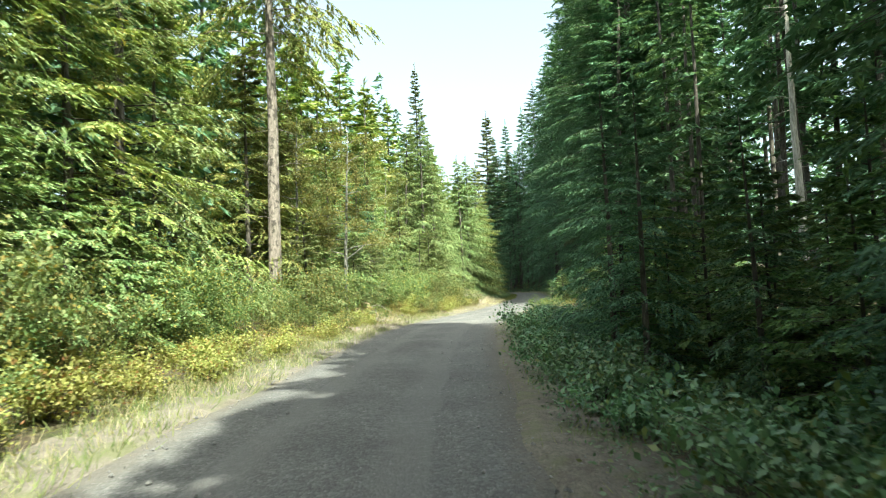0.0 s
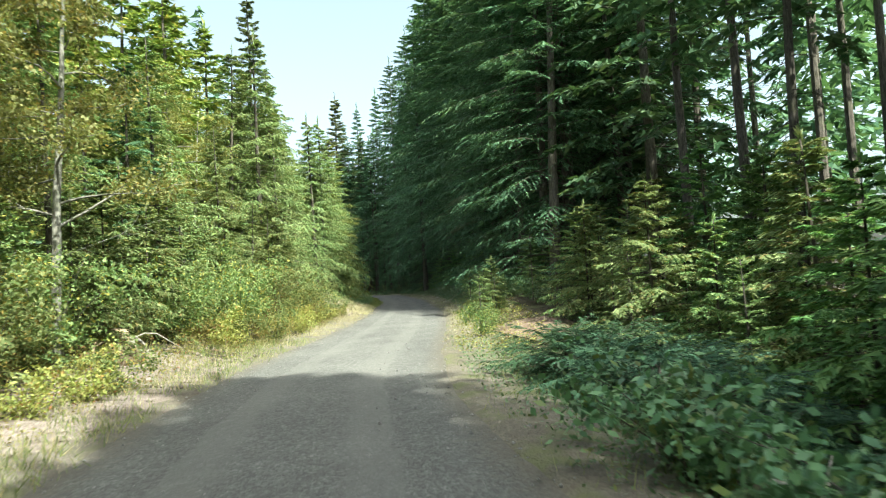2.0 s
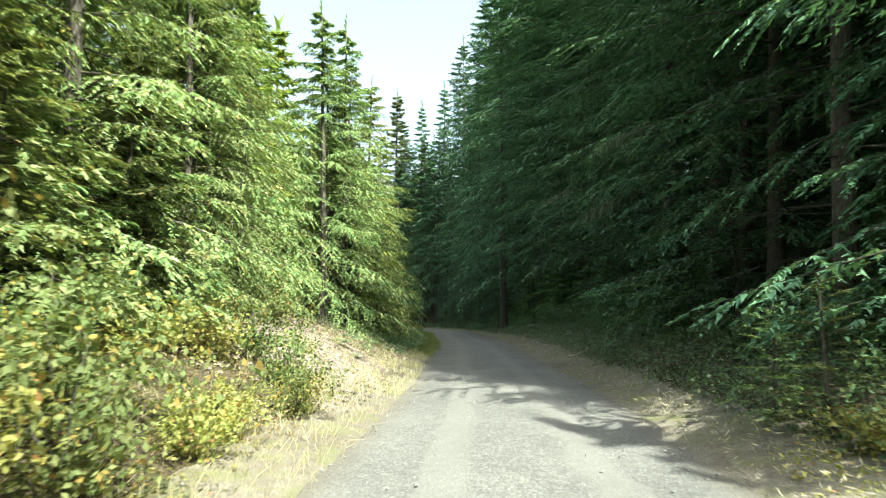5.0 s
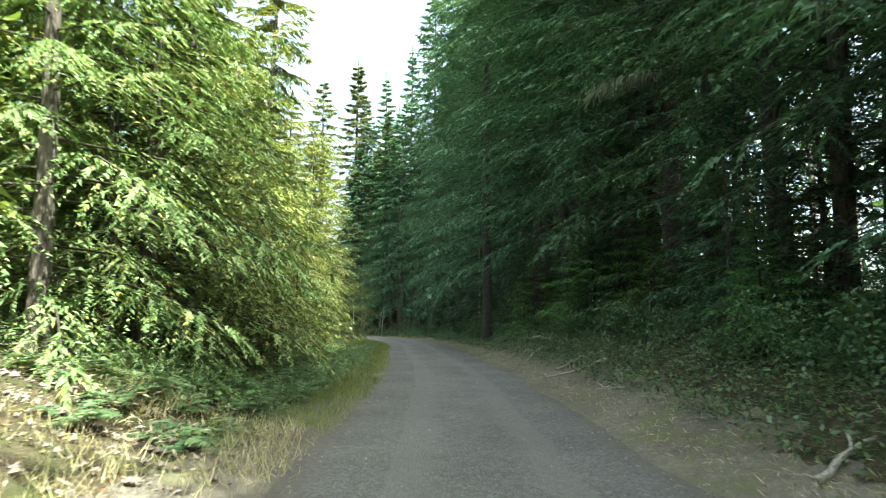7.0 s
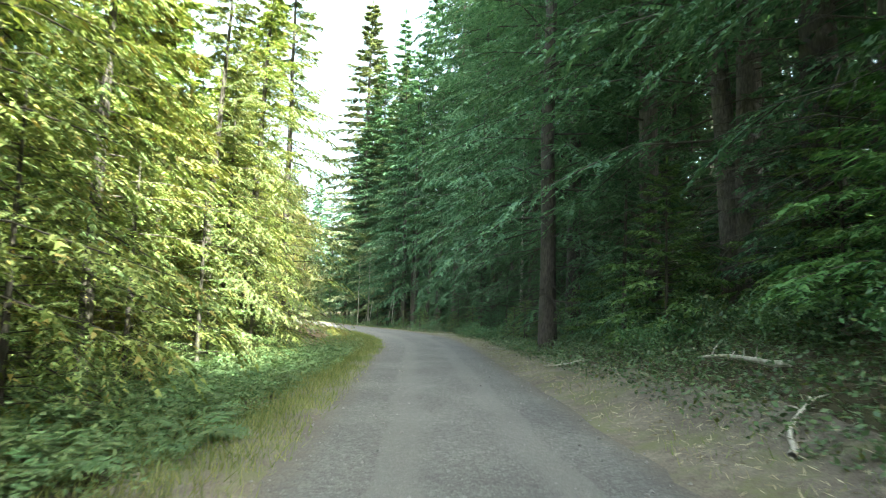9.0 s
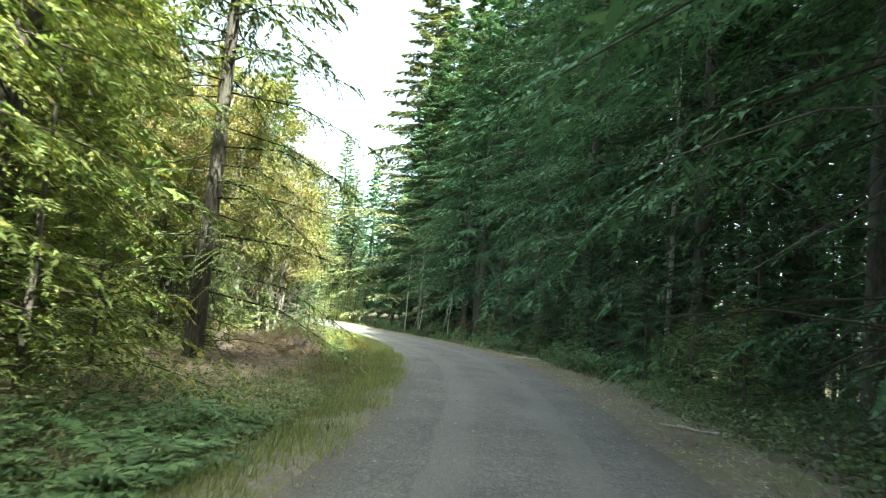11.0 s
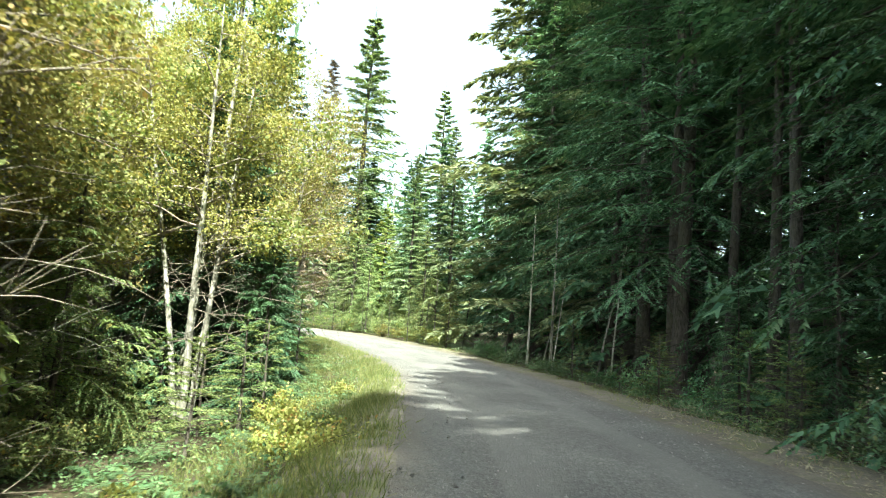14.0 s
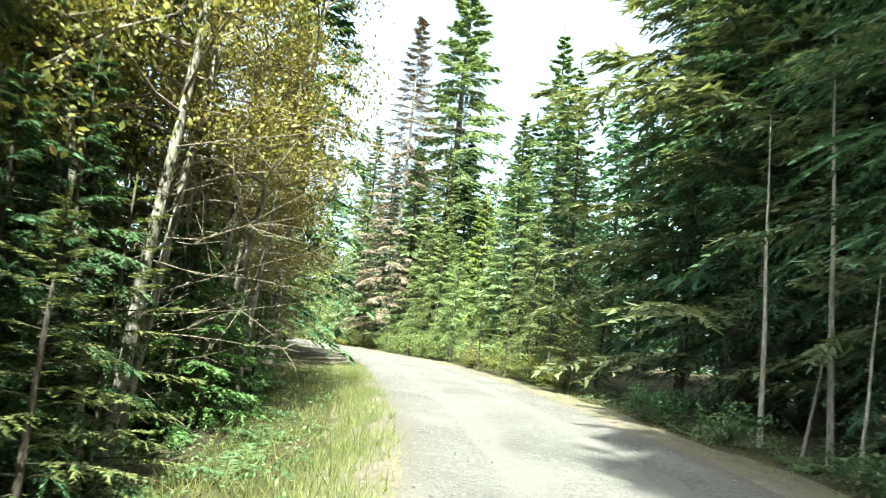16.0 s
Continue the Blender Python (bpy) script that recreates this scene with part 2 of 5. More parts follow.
# ---------------------------------------------------------------- the road's line and the lie of the land
LINE = np.array([(-1.3, -40), (-1.2, -20), (-1.15, 0), (-1.1, 8), (-0.6, 18), (0.1, 25), (1.2, 30), (2.5, 35), (3.8, 40), (5.0, 45.5),
                 (6.4, 52), (7.9, 61), (9.2, 68), (10.3, 75), (11.0, 81), (11.9, 89), (12.85, 97), (13.35, 104), (13.25, 111),
                 (12.15, 120), (9.4, 132), (5.3, 142), (-2.4, 156), (-11.0, 167), (-21, 176.5), (-34, 185), (-49, 191), (-66, 195)], float)


def smooth_line(points, step=0.5):
    got = []
    for i in range(1, len(points) - 2):
        a, b, c, d = points[i - 1:i + 3]
        k = max(2, int(np.linalg.norm(c - b) / step))
        u = np.linspace(0, 1, k, endpoint=False)[:, None]
        got.append(0.5 * (2 * b + (c - a) * u + (2 * a - 5 * b + 4 * c - d) * u**2 + (3 * b - a - 3 * c + d) * u**3))
    return np.concatenate(got)


ROAD = smooth_line(np.vstack([LINE[0] - (0, 20), LINE, LINE[-1] + (-40, 6)]))
TAN = np.gradient(ROAD, axis=0)
TAN /= np.linalg.norm(TAN, axis=1)[:, None]
RIGHT = np.stack([TAN[:, 1], -TAN[:, 0]], 1)


def wider(v):
    """How much further out each edge of the road lies where it bends."""
    return np.interp(v, [96, 112, 135, 148], [0.0, 0.5, 0.6, 0.75])


def rise(v):
    """The road climbs gently beyond the bend."""
    return np.interp(v, [136, 148, 162, 200], [0.0, 0.22, 0.42, 0.5])


def locate(xy):
    """Station (the road's y) and distance to the right of the road's middle, for rows of x, y."""
    xy = np.atleast_2d(xy)
    sta, off = np.empty(len(xy)), np.empty(len(xy))
    for i in range(0, len(xy), 4000):
        some = xy[i:i + 4000]
        d2 = ((some[:, None] - ROAD[None]) ** 2).sum(-1)
        k = d2.argmin(1)
        sta[i:i + 4000] = ROAD[k, 1]
        side = np.sign(((some - ROAD[k]) * RIGHT[k]).sum(-1))
        off[i:i + 4000] = np.sqrt(d2.min(1)) * np.where(side == 0, 1, side)
    return sta, off


# Heights beside the road, by station, at 3, 4.5, 6.5, 10 and 18 m from its middle.
OFFS = [2.1, 3.0, 4.5, 6.5, 10.0, 18.0]
LEFT_ROWS = [(-40, .05, .2, .4, .6, .8), (20, .05, .25, .55, .8, .9), (34, .05, .35, .7, 1., 1.1), (44, .15, .7, 1.2, 1.6, 1.7), (50, .2, .95, 1.7, 2.0, 2.0),
             (60, .15, .75, 1.4, 1.8, 1.8), (67, .0, .1, .4, .8, .9), (92, -.1, -.1, .1, .3, .3), (103, -.1, -.1, .05, .0, -.3), (112, -.2, -.5, -.8, -1.3, -1.6),
             (124, -.25, -.7, -1.2, -1.7, -2.0), (140, -.15, -.4, -.8, -1.1, -1.3), (160, .0, -.1, -.2, -.3, -.3)]
RIGHT_ROWS = [(-40, -.1, -.4, -.8, -1.3, -1.6), (18, -.1, -.45, -.9, -1.5, -1.8), (29, -.05, -.1, -.4, -1.1, -1.5), (36, .1, .4, .3, -.1, -.3), (44, .15, .6, .9, .9, .9),
              (52, .15, .7, 1.3, 1.9, 2.1), (80, .2, .85, 1.7, 2.6, 3.0), (92, .1, .4, .8, 1.2, 1.4), (102, .0, .0, -.1, -.2, -.2), (125, -.05, -.2, -.4, -.6, -.8), (160, .0, .05, .15, .3, .4)]


def profile(rows, sta, off):
    rows = np.array(rows)
    cols = np.stack([0 * sta] + [np.interp(sta, rows[:, 0], rows[:, k]) for k in range(1, 6)], 1)
    j = np.clip(np.searchsorted(OFFS, off) - 1, 0, 4)
    f = np.clip((off - np.array(OFFS)[j]) / np.diff(OFFS)[j], 0, 1)
    f = f * f * (3 - 2 * f) * 0.5 + f * 0.5
    i = np.arange(len(sta))
    return cols[i, j] * (1 - f) + cols[i, j + 1] * f


def waves(x, y):
    return (np.sin(x * 1.7 + 1.3 * np.sin(y * 0.9)) * np.sin(y * 1.3 + 0.7 * np.sin(x * 1.1)) * 0.07
            + np.sin(x * 4.1 + 2 * np.sin(y * 2.3)) * np.sin(y * 3.7 + x) * 0.03)


def land(xy):
    xy = np.atleast_2d(np.asarray(xy, float))
    sta, off = locate(xy)
    off = np.sign(off) * np.maximum(np.abs(off) - wider(sta), 0)
    z = np.where(off < 0, profile(LEFT_ROWS, sta, -off), profile(RIGHT_ROWS, sta, off))
    rough = np.clip((np.abs(off) - 2.2) / 1.5, 0, 1)
    return np.where(np.abs(off) < 2.1, 0.0, z) + waves(xy[:, 0], xy[:, 1]) * rough + rise(sta)


def spot(v, d):
    """The place at station v, d metres to the right of the road's middle."""
    k = np.abs(ROAD[:, 1] - v).argmin()
    x, y = ROAD[k] + RIGHT[k] * d + TAN[k] * (v - ROAD[k, 1])
    return float(x), float(y)


# ---------------------------------------------------------------- mesh helpers
def mesh_of(name, verts, faces, material, smooth=False):
    me = bpy.data.meshes.new(name)
    me.from_pydata(verts.tolist() if hasattr(verts, "tolist") else verts, [], faces.tolist() if hasattr(faces, "tolist") else faces)
    me.materials.append(material)
    if smooth:
        me.polygons.foreach_set("use_smooth", np.ones(len(me.polygons), bool))
    return me


def part(name, me, parent, label=""):
    ob = new(name, me)
    ob.parent = parent
    if label:
        tagged(ob, label)
    return ob


def blades(P, D, S, L, W, wide=0.45):
    """Four-cornered leaves from base points, directions, side directions, lengths and widths."""
    P, D, S = (np.reshape(a, (-1, 3)) for a in (P, D, S))
    L, W = (np.broadcast_to(np.ravel(a), len(P))[:, None] for a in (L, W))
    V = np.stack([P, P + D * L * wide + S * W / 2, P + D * L, P + D * L * wide - S * W / 2], 1).reshape(-1, 3)
    return V, np.arange(len(V)).reshape(-1, 4)


def sprigs(P, D, S, L, W):
    """Three-cornered needle sprigs: two corners at the twig, one at the tip."""
    P, D, S = (np.reshape(a, (-1, 3)) for a in (P, D, S))
    L, W = (np.broadcast_to(np.ravel(a), len(P))[:, None] for a in (L, W))
    V = np.stack([P + S * W / 2, P + D * L, P - S * W / 2], 1).reshape(-1, 3)
    return V, np.arange(len(V)).reshape(-1, 3)


def unit(a):
    return a / np.maximum(np.linalg.norm(a, axis=-1, keepdims=True), 1e-9)


class Bag:
    """Gathers vertices and faces for one mesh."""

    def __init__(self):
        self.v, self.f, self.n = [], [], 0

    def add(self, v, f):
        self.v.append(np.asarray(v, float))
        self.f += (np.asarray(f) + self.n).tolist()
        self.n += len(v)

    def tube(self, points, radii, sides=6):
        points = np.asarray(points, float)
        along = unit(np.gradient(points, axis=0))
        ref = np.array([1.0, 0, 0]) if abs(along[0][0]) < 0.8 else np.array([0, 1.0, 0])
        a = unit(np.cross(along, ref))
        b = np.cross(along, a)
        ang = np.linspace(0, 2 * np.pi, sides, endpoint=False)
        ring = a[:, None] * np.cos(ang)[:, None] + b[:, None] * np.sin(ang)[:, None]
        v = (points[:, None] + ring * np.asarray(radii)[:, None, None]).reshape(-1, 3)
        k, s = len(points), np.arange(sides)
        f = [(i * sides + j, i * sides + (j + 1) % sides, (i + 1) * sides + (j + 1) % sides, (i + 1) * sides + j) for i in range(k - 1) for j in s]
        self.add(v, f)
        self.f.append([self.n - sides + int(j) for j in s])

    def mesh(self, name, material, smooth=False):
        return mesh_of(name, np.concatenate(self.v), self.f, material, smooth)


def conifer(kind, label, seed, H, base, R, nb, ntw, nlf, leaf, width, needles, bark_mat, radius, droop=0.35, lift=0.12, dead=0, gap=0.0, flat=0.75, taper=0.85, hang=0.3, limb_step=2, fine_below=-1.0, fine=(20, 18, 0.15)):
    """A conifer on an Empty: trunk with its limbs, and a crown of needle sprays on drooping boughs."""
    rng = np.random.default_rng(seed)
    ntw, nlf, leaf, width = round(ntw * 1.3), round(nlf * 1.45), leaf * 0.72, width * 1.5
    tree = tagged(new(kind), label, "tree", "roadside conifers")
    wood = Bag()
    zs = np.linspace(0, H, 14)
    bend = np.stack([np.cumsum(rng.normal(0, 0.012 * H / 14, 14)), np.cumsum(rng.normal(0, 0.012 * H / 14, 14)), zs], 1)
    bend[:, :2] -= bend[0, :2]
    rad = radius * (1 - zs / H) ** 0.85 + 0.012
    rad[0] *= 1.25
    bend[0, 2] = -0.5
    wood.tube(bend, rad, 8)
    part("trunk", wood.mesh("trunk", bark_mat, True), tree)
    wood = Bag()
    at = lambda z: np.stack([np.interp(z, zs, bend[:, 0]), np.interp(z, zs, bend[:, 1]), z], -1)  # noqa: E731
    u = (np.arange(nb) + rng.uniform(0, 1, nb)) / nb
    u = u ** 0.92
    z = base + (H * 0.985 - base) * u
    az = np.arange(nb) * 2.399963 + rng.normal(0, 0.45, nb)
    length = R * ((1 - u) ** taper) * rng.uniform(0.62, 1.12, nb) + 0.12 * R * (1 - u) + 0.16
    low = np.clip(u / 0.18, 0, 1) ** 0.5
    length *= 0.72 + 0.28 * low
    if gap:
        keep = rng.uniform(0, 1, nb) > gap
        u, z, az, length = u[keep], z[keep], az[keep], length[keep]
    n = len(u)
    out_dir = np.stack([np.cos(az), np.sin(az), 0 * az], -1)
    side = np.stack([-np.sin(az), np.cos(az), 0 * az], -1)
    root = at(z)
    dr = droop * (1.15 - 0.75 * u) * rng.uniform(0.6, 1.35, n)
    up = lift + 0.55 * np.clip(u - 0.45, 0, 1)
    sway = rng.normal(0, 0.10, n)

    def spine(s):
        s = np.asarray(s)
        r = length[:, None] * s
        zz = length[:, None] * (up[:, None] * s - dr[:, None] * s**2 + 0.22 * dr[:, None] * s**4)
        return root[:, None] + out_dir[:, None] * r[..., None] + side[:, None] * (sway[:, None] * r * s)[..., None] + zz[..., None] * np.array([0, 0, 1.0])

    grid = np.linspace(0, 0.97, 5)
    sp = spine(grid)
    for i in range(n):
        w = 0.007 + 0.006 * length[i]
        wood.tube(sp[i][::limb_step], w * np.array([1, 0.8, 0.6, 0.4, 0.15])[::limb_step], 3)
    for i in range(dead):
        zz = rng.uniform(0.12, 1.0) * base + 0.3
        a, ln = rng.uniform(0, 6.283), rng.uniform(0.35, 1.0) * R * 0.6
        p = at(zz)
        d = np.array([math.cos(a), math.sin(a), rng.uniform(-0.35, 0.15)])
        pts = [p, p + d * ln * 0.5, p + d * ln + (0, 0, -0.12 * ln)]
        wood.tube(pts, [0.018, 0.011, 0.004], 3)
        for _ in range(3):
            q = p + d * ln * rng.uniform(0.3, 0.9)
            e = d * 0.5 + rng.normal(0, 0.45, 3)
            wood.tube([q, q + e * 0.25 * ln, q + e * 0.45 * ln], [0.007, 0.004, 0.002], 3)
    tagged(part("limb_work", wood.mesh("limb_work", M_LIMB if bark_mat is M_BARK else bark_mat, True), tree), kind="stuff")
    # twigs on both sides of every bough, finer on the lower boughs
    up_z = np.array([0, 0, 1.0])

    def sprays(pick, ntw, nlf, leaf, width):
        n, L0, dr_, up_ = int(pick.sum()), length[pick][:, None], dr[pick][:, None], up[pick][:, None]
        out_, side_ = out_dir[pick][:, None], side[pick][:, None]
        s = np.clip(np.linspace(0.16, 1.0, ntw)[None] + rng.normal(0, 0.02, (n, ntw)), 0.05, 1.0)
        tp = root[pick][:, None] + out_ * (L0 * s)[..., None] + side_ * (sway[pick][:, None] * L0 * s * s)[..., None] + (L0 * (up_ * s - dr_ * s**2 + 0.22 * dr_ * s**4))[..., None] * up_z
        slope = up_ - 2 * dr_ * s + 0.88 * dr_ * s**3
        tang = unit(out_ + slope[..., None] * up_z)
        sgn = np.where(np.arange(ntw) % 2 == 0, 1.0, -1.0)[None] * np.ones((n, 1))
        fan = rng.uniform(0.55, 1.05, (n, ntw)) * np.where(s > 0.93, 0.25, 1.0)
        tdir = unit(tang * np.cos(fan)[..., None] + side_ * (sgn * np.sin(fan))[..., None] + rng.normal(0, 0.10, (n, ntw, 3)) + np.array([0, 0, -hang * 0.6]))
        tlen = np.clip(L0 * 0.46 * (1.05 - 0.75 * s ** 1.3), 0.10 * R ** 0.5, 1.1) * rng.uniform(0.7, 1.2, (n, ntw))
        q = np.linspace(0.02, 0.97, nlf)
        sg2 = np.where(np.arange(nlf) % 2 == 0, 1.0, -1.0)
        cross = unit(np.cross(tdir, up_z) + rng.normal(0, 0.18, (n, ntw, 3)))
        P = tp[:, :, None] + tdir[:, :, None] * (tlen[..., None] * q)[..., None] - (tlen[..., None] * hang * 0.5 * q**2)[..., None] * up_z
        D = unit(tdir[:, :, None] * 0.8 + cross[:, :, None] * (sg2 * 0.62)[:, None] + rng.normal(0, 0.16, (n, ntw, nlf, 3)) + np.array([0, 0, -hang * 0.45]))
        S = unit(np.cross(D, unit(up_z * flat + rng.normal(0, 0.32, D.shape))))
        L = leaf * rng.uniform(0.65, 1.3, P.shape[:3]) * (0.72 + 0.28 * np.clip(L0 / R, 0, 1))[..., None] * (1.15 - 0.4 * q)
        return sprigs(P, D, S, L, L * width)

    low_ = z < fine_below
    v, f = sprays(~low_, ntw, nlf, leaf, width)
    if low_.any():
        v1, f1 = sprays(low_, *fine, 0.44)
        f = np.concatenate([f, f1 + len(v)])
        v = np.concatenate([v, v1])
    # the leading shoot
    t0 = at(np.full(10, H * 0.97)) + np.stack([np.zeros(10), np.zeros(10), np.linspace(0, 0.05 * H, 10)], -1)
    D2 = unit(rng.normal(0, 0.5, (10, 3)) + (0, 0, 1.1))
    v2, f2 = sprigs(t0, D2, unit(np.cross(D2, (1.0, 0.3, 0))), leaf * 1.2, leaf * width)
    part("crown", mesh_of("crown", np.concatenate([v, v2]), np.concatenate([f, f2 + len(v)]), needles), tree)
    return tree


def broadleaf(kind, label, seed, H, stems, spread, leaves, leaf, leaf_mat, bark_mat, radius, low=0.35, group="roadside alders", lean=0.12, bare=0, twig_mat=None):
    """A leafy tree: curved stems from one foot, limbs, twigs, and a loose crown of single leaves."""
    rng = np.random.default_rng(seed)
    tree = tagged(new(kind), label, "tree", group)
    wood, tips = Bag(), []
    for s in range(stems):
        a = rng.uniform(0, 6.283) + s * 6.283 / stems
        h = H * rng.uniform(0.78, 1.0)
        t = np.linspace(0, 1, 9)
        ln = lean * rng.uniform(0.5, 1.5) * (1 if stems > 1 else 0.5)
        wob = np.cumsum(rng.normal(0, 0.02 * h / 9, (9, 2)), 0)
        pts = np.stack([0.12 * (stems > 1) * math.cos(a) + math.cos(a) * ln * h * t + wob[:, 0], 0.12 * (stems > 1) * math.sin(a) + math.sin(a) * ln * h * t + wob[:, 1], h * t], 1)
        pts[0, 2] = -0.4
        r = radius * rng.uniform(0.7, 1.0) * (1 - t) ** 0.8 + 0.008
        stem = Bag()
        stem.tube(pts, r, 7)
        part("trunk", stem.mesh("trunk", bark_mat, True), tree)
        limbs = int(7 + 1.5 * h)
        for i in range(limbs):
            u = low + (0.98 - low) * (i + rng.uniform(0, 1)) / limbs
            p = np.array([np.interp(u, t, pts[:, k]) for k in range(3)])
            a2 = i * 2.4 + rng.normal(0, 0.5)
            L = spread * rng.uniform(0.55, 1.1) * (1.15 - 0.8 * u)
            d = np.array([math.cos(a2), math.sin(a2), rng.uniform(0.15, 0.75)])
            q = np.linspace(0, 1, 5)[:, None]
            limb = p + d * L * q + np.array([0, 0, -0.25 * L]) * q**2 + np.cumsum(rng.normal(0, 0.02 * L, (5, 3)), 0)
            wood.tube(limb, (0.008 + 0.011 * L) * np.linspace(1, 0.2, 5), 4)
            for j in range(4):
                b = limb[rng.integers(1, 5)]
                e = unit(d + rng.normal(0, 0.6, 3)) * L * rng.uniform(0.25, 0.5)
                wood.tube([b, b + e * 0.55 + rng.normal(0, 0.03, 3), b + e], [0.009, 0.006, 0.003], 3)
                tips.append((b, e))
            tips.append((limb[2], limb[4] - limb[2]))
        for i in range(bare):
            u = rng.uniform(0.06, low)
            p = np.array([np.interp(u, t, pts[:, k]) for k in range(3)])
            a2, L = rng.uniform(0, 6.283), spread * rng.uniform(0.4, 1.0)
            d = np.array([math.cos(a2), math.sin(a2), rng.uniform(-0.15, 0.6)])
            q = np.linspace(0, 1, 5)[:, None]
            limb = p + d * L * q + np.cumsum(rng.normal(0, 0.035 * L, (5, 3)), 0)
            wood.tube(limb, 0.008 * np.linspace(1, 0.2, 5), 3)
            for j in range(6):
                b = limb[rng.integers(1, 5)]
                e = unit(d + rng.normal(0, 0.7, 3)) * L * 0.35
                wood.tube([b, b + e * 0.5 + rng.normal(0, 0.03, 3), b + e], [0.005, 0.0035, 0.002], 3)
    tagged(part("limb_work", wood.mesh("limb_work", twig_mat or bark_mat, True), tree), kind="stuff")
    B, E_ = np.array([t[0] for t in tips]), np.array([t[1] for t in tips])
    k = rng.integers(0, len(B), leaves)
    P = B[k] + E_[k] * rng.uniform(0.1, 1.15, (leaves, 1)) + rng.normal(0, 0.09 + 0.02 * spread, (leaves, 3))
    D = unit(rng.normal(0, 1, (leaves, 3)) + (0, 0, -0.35))
    N = unit(rng.normal(0, 0.55, (leaves, 3)) + (0, 0, 1))
    S = unit(np.cross(D, N))
    L = leaf * rng.uniform(0.6, 1.3, leaves)
    v, f = blades(P, D, S, L, L * 0.66, 0.5)
    part("crown", mesh_of("crown", v, f, leaf_mat), tree)
    return tree


def shrub(kind, label, seed, H, R, leaves, leaf, leaf_mat, group="roadside shrubs", stem_mat=None, narrow=0.5):
    rng = np.random.default_rng(seed)
    bush = tagged(new(kind), label, "shrub", group)
    wood, tips = Bag(), []
    for i in range(9):
        a = i * 2.4 + rng.normal(0, 0.4)
        r, h = R * rng.uniform(0.2, 0.95), H * rng.uniform(0.55, 1.0)
        q = np.linspace(0, 1, 5)
        pts = np.stack([math.cos(a) * r * q**1.2, math.sin(a) * r * q**1.2, h * (q * 1.25 - 0.25 * q * q * (1 + r / R))], 1) + np.cumsum(rng.normal(0, 0.02, (5, 3)), 0)
        pts[0, 2] = -0.15
        wood.tube(pts, 0.012 * np.linspace(1, 0.25, 5), 3)
        for j in range(4):
            b = pts[rng.integers(1, 5)]
            tips.append((b, unit(rng.normal(0, 0.7, 3) + (math.cos(a), math.sin(a), 0.5)) * 0.35 * H * rng.uniform(0.4, 1)))
    part("stalk", wood.mesh("stalk", stem_mat or M_BARK, True), bush)
    B, E_ = np.array([t[0] for t in tips]), np.array([t[1] for t in tips])
    k = rng.integers(0, len(B), leaves)
    P = B[k] + E_[k] * rng.uniform(-0.2, 1.1, (leaves, 1)) + rng.normal(0, 0.07 * R + 0.03, (leaves, 3))
    P[:, 2] = np.abs(P[:, 2])
    D = unit(rng.normal(0, 0.9, (leaves, 3)) + (0, 0, -0.1))
    S = unit(np.cross(D, unit(rng.normal(0, 0.5, (leaves, 3)) + (0, 0, 1))))
    L = leaf * rng.uniform(0.6, 1.35, leaves)
    v, f = blades(P, D, S, L, L * narrow)
    part("foliage", mesh_of("foliage", v, f, leaf_mat), bush)
    return bush


def fern(seed, size, label):
    rng = np.random.default_rng(seed)
    plant_ = tagged(new("fern"), label, "fern", "verge ferns")
    q = np.repeat(np.linspace(0.10, 1, 22), 2)
    sg = np.tile([1.0, -1.0], 22)
    P = np.stack([size * q * 0.85, 0 * q, size * (0.95 * q - 0.85 * q**2)], 1)
    D = unit(np.stack([0.35 + 0 * q, sg, -0.15 + 0 * q], 1) + rng.normal(0, 0.1, (44, 3)))
    S = unit(np.cross(D, unit(rng.normal(0, 0.15, (44, 3)) + (0, 0, 1))))
    L = size * 0.24 * np.sin(np.pi * np.clip(q * 0.9 + 0.1, 0, 1)) ** 0.8 + 0.02
    v, f = blades(P, D, S, L, L * 0.26, 0.3)
    me = mesh_of("frond", v, f, M_FERN)
    for i in range(10):
        ob = part("frond", me, plant_)
        ob.matrix_basis = pose(0, 0, 0, rng.normal(0, 6), rng.uniform(-18, 12), i * 137.5 + rng.normal(0, 12))
        k = rng.uniform(0.7, 1.1)
        ob.scale = (k, k, k)
    return plant_


RNG = np.random.default_rng(11)


def plant(model, x, y, scale=1.0, turn=None, sink=0.05, tilt=0.0, group="", wide=1.0):
    z = float(land([(x, y)])[0]) - sink
    turn = RNG.uniform(0, 360) if turn is None else turn
    ob = copy_thing(model, pose(x, y, z, RNG.normal(0, tilt), RNG.normal(0, tilt), turn))
    ob.scale = (scale * wide, scale * wide, scale)
    return ob


def clear_of_road(x, y, least):
    sta, off = locate([(x, y)])
    return abs(off[0]) > least + float(wider(sta[0]))

# ---------------------------------------------------------------- ground, road, verges
def grid_sheet(name, xs, ys, material, label, category, lift=0.0):
    X, Y = np.meshgrid(xs, ys)
    P = np.stack([X.ravel(), Y.ravel()], 1)
    sta, off = locate(P)
    Z = land(P) + lift - 0.06 * np.clip((2.45 + wider(sta) - np.abs(off)) / 0.4, 0, 1)
    far = np.clip((np.abs(off) - 18) / 60, 0, 1)
    Z += far * 0.6 * np.sin(P[:, 0] * 0.05) * np.sin(P[:, 1] * 0.04)
    nx = len(xs)
    i = np.arange(len(P)).reshape(len(ys), nx)
    F = np.stack([i[:-1, :-1], i[:-1, 1:], i[1:, 1:], i[1:, :-1]], -1).reshape(-1, 4)
    me = mesh_of(name, np.column_stack([P, Z]), F, material, True)
    return tagged(new(name, me), label, category, kind="structure")


